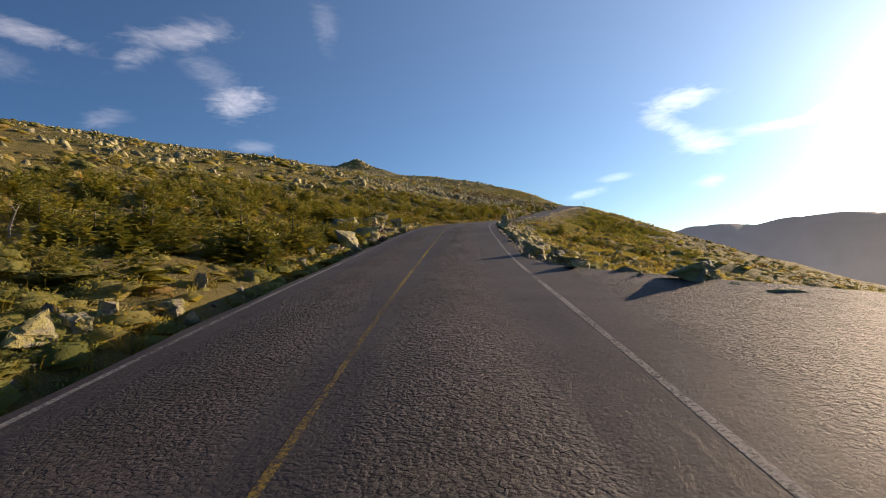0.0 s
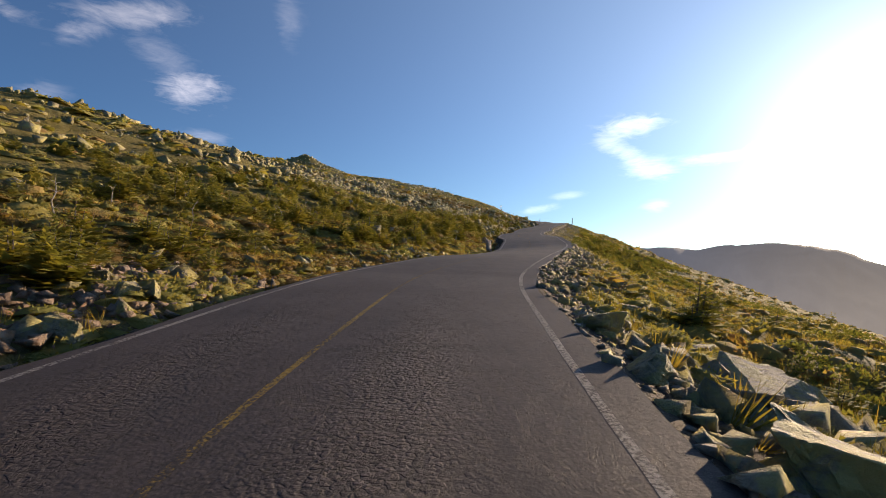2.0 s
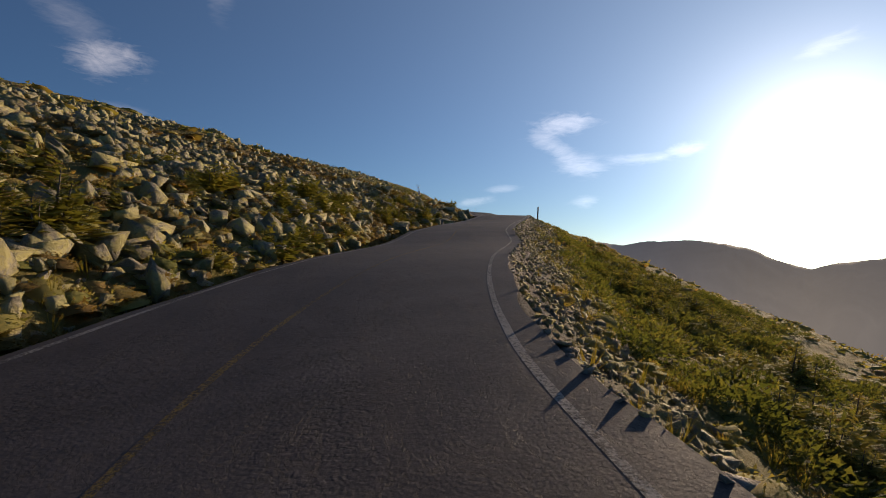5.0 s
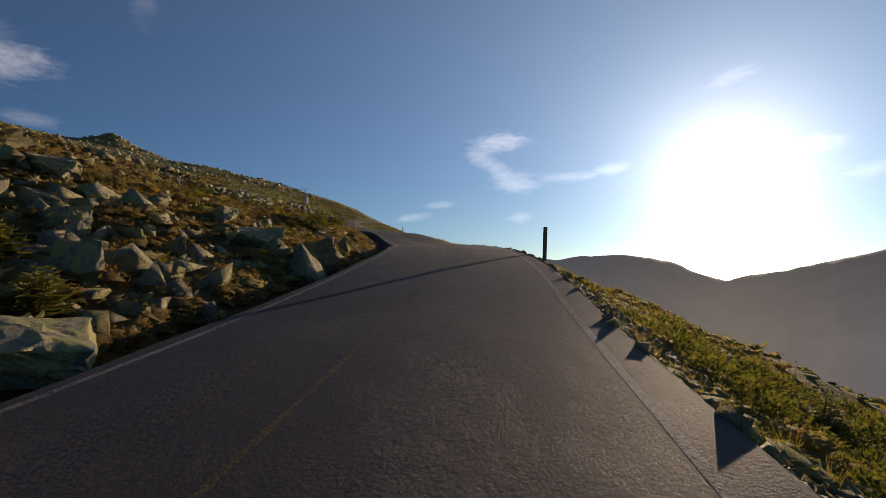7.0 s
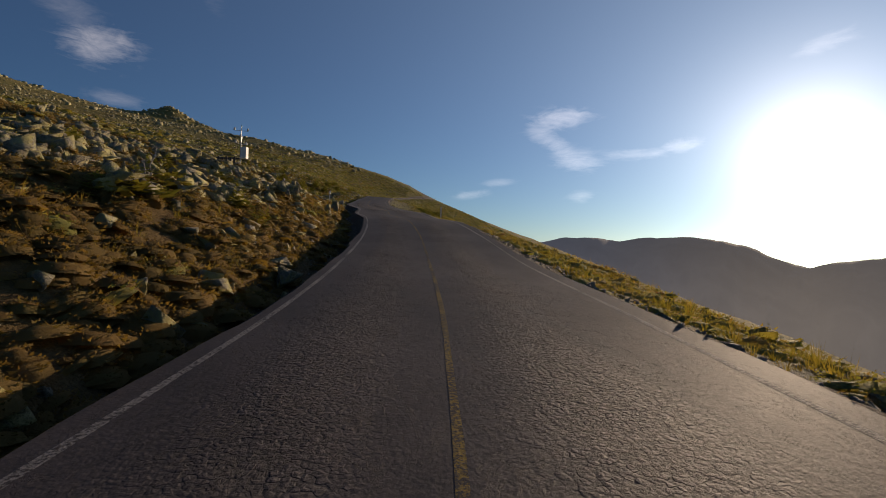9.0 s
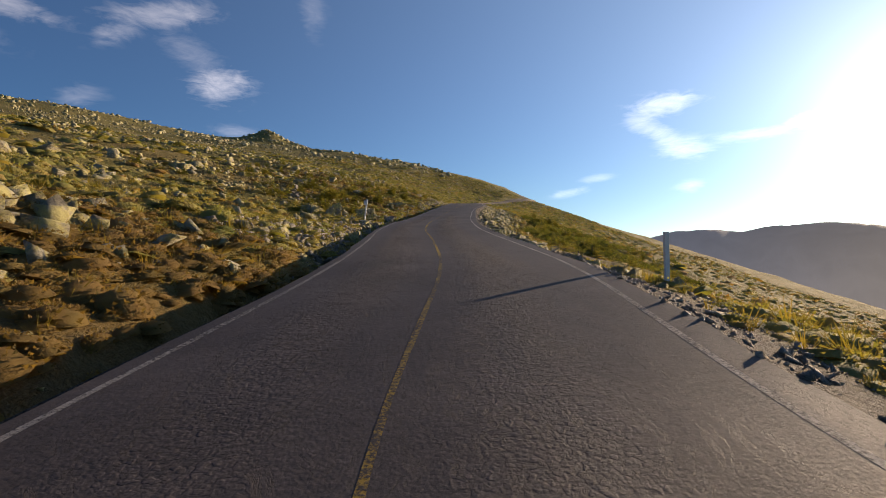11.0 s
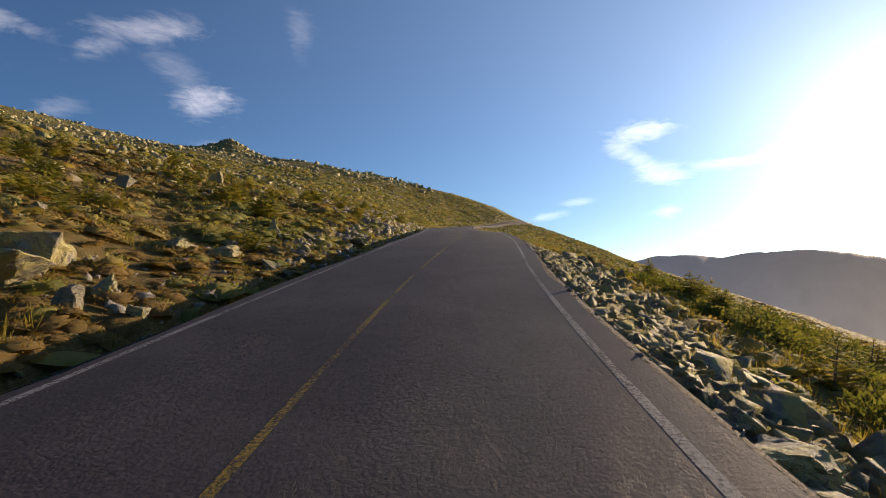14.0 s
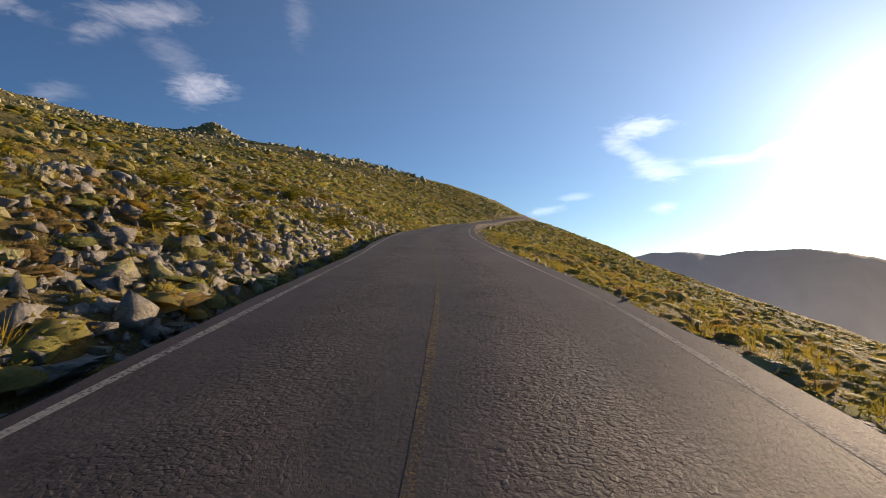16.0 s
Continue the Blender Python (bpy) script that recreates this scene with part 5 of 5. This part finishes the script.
def snag(seed, tall):
    """A bare dead stem with a few crooked twigs."""
    r = random.Random(seed)
    bm = bmesh.new()
    pts = [Vector((0, 0, -0.1))]
    for _ in range(5):
        pts.append(pts[-1] + Vector((r.uniform(-0.1, 0.16), r.uniform(-0.1, 0.1), tall / 5)))
    tube(bm, pts, [0.035, 0.03, 0.024, 0.018, 0.012, 0.005], 6)
    for k in range(1, 5):
        for _ in range(2):
            a = r.uniform(0, 6.283)
            p = pts[k]
            q = p + Vector((math.cos(a), math.sin(a), r.uniform(0.1, 0.8))) * tall * r.uniform(0.08, 0.2)
            tube(bm, [p, p.lerp(q, 0.5) + Vector((0, 0, 0.03)), q], [0.012, 0.008, 0.003], 4)
    return to_mesh(bm, "dead_spruce", DEAD)


DEAD = make_plain("bleached_wood", (0.42, 0.37, 0.3), 0.85, 0.0, 15.0, 0.4)
SNAGS = [snag(500 + k, 0.9 + 0.15 * k) for k in range(4)]
_snag = random.Random(8)
for y, d in [(8.0, -8.0), (11.0, -9.5), (16.0, -9.8), (19.5, -11.6), (22.9, -10.5), (24.9, -12.6), (29.2, -11.9), (51.4, -11.8), (53.9, -14.0), (55.3, -11.8), (57.8, -15.2), (60.1, -11.6), (61.5, -12.4), (65.8, -14.1), (68.7, -10.6), (71.3, -11.9), (78.4, -9.8), (172.7, -8.3), (174.3, -9.0), (177.2, -10.0), (237.5, -12.9), (238.9, -13.0), (241.9, -13.8), (12.0, -12.0), (124.3, -6.7), (122.4, 8.9), (124.4, 9.3), (124.8, 7.4)]:
    x, yy, z = place(y, d)
    ob = tagged(new("dead_spruce", _snag.choice(SNAGS)), "bleached bare dead spruce stem", "dead tree", "dead spruces")
    ob.matrix_world = pose(x, yy, z, _snag.uniform(-8, 8), _snag.uniform(-8, 8), _snag.uniform(0, 360))


# ---- posts, cairn, weather station ----


def part(name, bm, mat, parent, label=""):
    ob = new(name, to_mesh(bm, name, mat))
    ob.parent = parent
    if label:
        ob["label"] = label
    return ob


def box(bm, lo, hi, bevel=0.006):
    """A block between two corners with broken edges, added to bm."""
    made = bmesh.ops.create_cube(bm, size=1.0)["verts"]
    lo, hi = Vector(lo), Vector(hi)
    for v in made:
        v.co = Vector([lo[i] + (v.co[i] + 0.5) * (hi[i] - lo[i]) for i in range(3)])
    edges = list({e for v in made for e in v.link_edges})
    bmesh.ops.bevel(bm, geom=edges, offset=bevel, segments=2, affect="EDGES", profile=0.6)


def marker_post(y, d, tall, thick, mat, lean, label, plate=False):
    x, yy, z = place(y, d)
    thing = tagged(new("marker_post"), label, "post")
    bm = bmesh.new()
    box(bm, (-thick / 2, -thick / 2, -0.3), (thick / 2, thick / 2, tall), 0.012)
    part("post", bm, mat, thing)
    if plate:
        bm = bmesh.new()
        box(bm, (-0.2, -thick / 2 - 0.022, tall * 0.72), (-0.02, -thick / 2 - 0.002, tall * 0.93), 0.004)
        part("plate", bm, WHITE_WOOD, thing, "white painted board fixed near the top")
        bm = bmesh.new()
        bmesh.ops.create_uvsphere(bm, u_segments=8, v_segments=5, radius=0.012)
        bmesh.ops.translate(bm, verts=bm.verts, vec=(-0.03, -thick / 2 - 0.026, tall * 0.83))
        part("bolt", bm, STEEL, thing)
    thing.matrix_world = pose(x, yy, z, 0, lean, math.degrees(-math.atan(float(road_x(y + 1) - road_x(y - 1)) / 2)))
    return thing


marker_post(147.8, 4.03, 1.65, 0.15, WOOD, 1.5, "dark weathered wooden post at the road edge")
marker_post(230.75, -5.74, 1.65, 0.11, WHITE_WOOD, 9, "leaning white painted wooden marker post among boulders", True)
marker_post(203.4, 4.9, 1.25, 0.10, WHITE_WOOD, 0, "white painted wooden post at the road edge")
marker_post(237, 12.1, 0.75, 0.10, WOOD, -3, "short weathered wooden stake in the gravel clearing")


def cairn(y, d):
    x, yy, z = place(y, d)
    thing = tagged(new("cairn"), "small cairn of flat stacked granite stones", "cairn")
    thing.matrix_world = pose(x, yy, z) @ Matrix.Scale(1.6, 4)
    r = random.Random(3)
    up = -0.05
    for k in range(11):
        wide = 0.5 - 0.033 * k + r.uniform(-0.04, 0.04)
        tall = r.uniform(0.065, 0.10)
        for j in range(2 if k < 6 else 1):
            bm = rock_bmesh(600 + 2 * k + j, 12, 0.9, 0.03, 1)
            w1 = wide * (0.62 if k < 6 else 1.0)
            bmesh.ops.transform(bm, verts=bm.verts, matrix=pose((j - 0.5) * wide * 0.55 if k < 6 else r.uniform(-0.05, 0.05), r.uniform(-0.05, 0.05), up, 0, 0, r.uniform(0, 360)) @ Matrix.Diagonal((w1, w1 * 0.85, tall * 1.25, 1)))
            part("stone", bm, ROCK_PALE, thing)
        up += tall * 0.92


cairn(235.0, -12.9)


def weather_station(x, y):
    z = float(height(x, y))
    thing = tagged(new("weather_station"), "small weather mast with a white instrument box in a timber frame", "weather station")
    bm = bmesh.new()
    tube(bm, [Vector((0, 0, -0.3)), Vector((0, 0, 1.5)), Vector((0, 0, 3.1))], [0.04, 0.035, 0.02], 10)
    part("mast", bm, STEEL, thing)
    for h, a in ((2.75, 20), (2.3, 110), (1.9, 60)):
        bm = bmesh.new()
        c, s = math.cos(radians(a)) * 0.4, math.sin(radians(a)) * 0.4
        tube(bm, [Vector((-c, -s, h)), Vector((c, s, h))], [0.015, 0.015], 8)
        arm = part("arm", bm, STEEL, thing)
        for e in (-1, 1):
            bm = bmesh.new()
            bmesh.ops.create_cone(bm, cap_ends=True, segments=12, radius1=0.07, radius2=0.045, depth=0.16)
            bmesh.ops.translate(bm, verts=bm.verts, vec=(e * c, e * s, h + 0.09))
            part("sensor", bm, WHITE_WOOD, arm, "white weather sensor")
    bm = bmesh.new()
    box(bm, (0.08, -0.2, 0.95), (0.42, 0.2, 1.7), 0.02)
    part("instrument_box", bm, WHITE_WOOD, thing, "white metal instrument box")
    for k in range(6):
        bm = bmesh.new()
        box(bm, (-1.5 + 0.25 * k, -0.5, -0.4), (-1.38 + 0.25 * k, -0.44, 0.95 + 0.05 * (k % 2)), 0.008)
        part("plank", bm, WOOD, thing)
    for h in (0.25, 0.85):
        bm = bmesh.new()
        box(bm, (-1.7, -0.44, h), (0.1, -0.38, h + 0.1), 0.008)
        part("rail", bm, WOOD, thing)
    thing.matrix_world = pose(x, y, z, 0, 0, -15)


weather_station(39.41, 192.35)
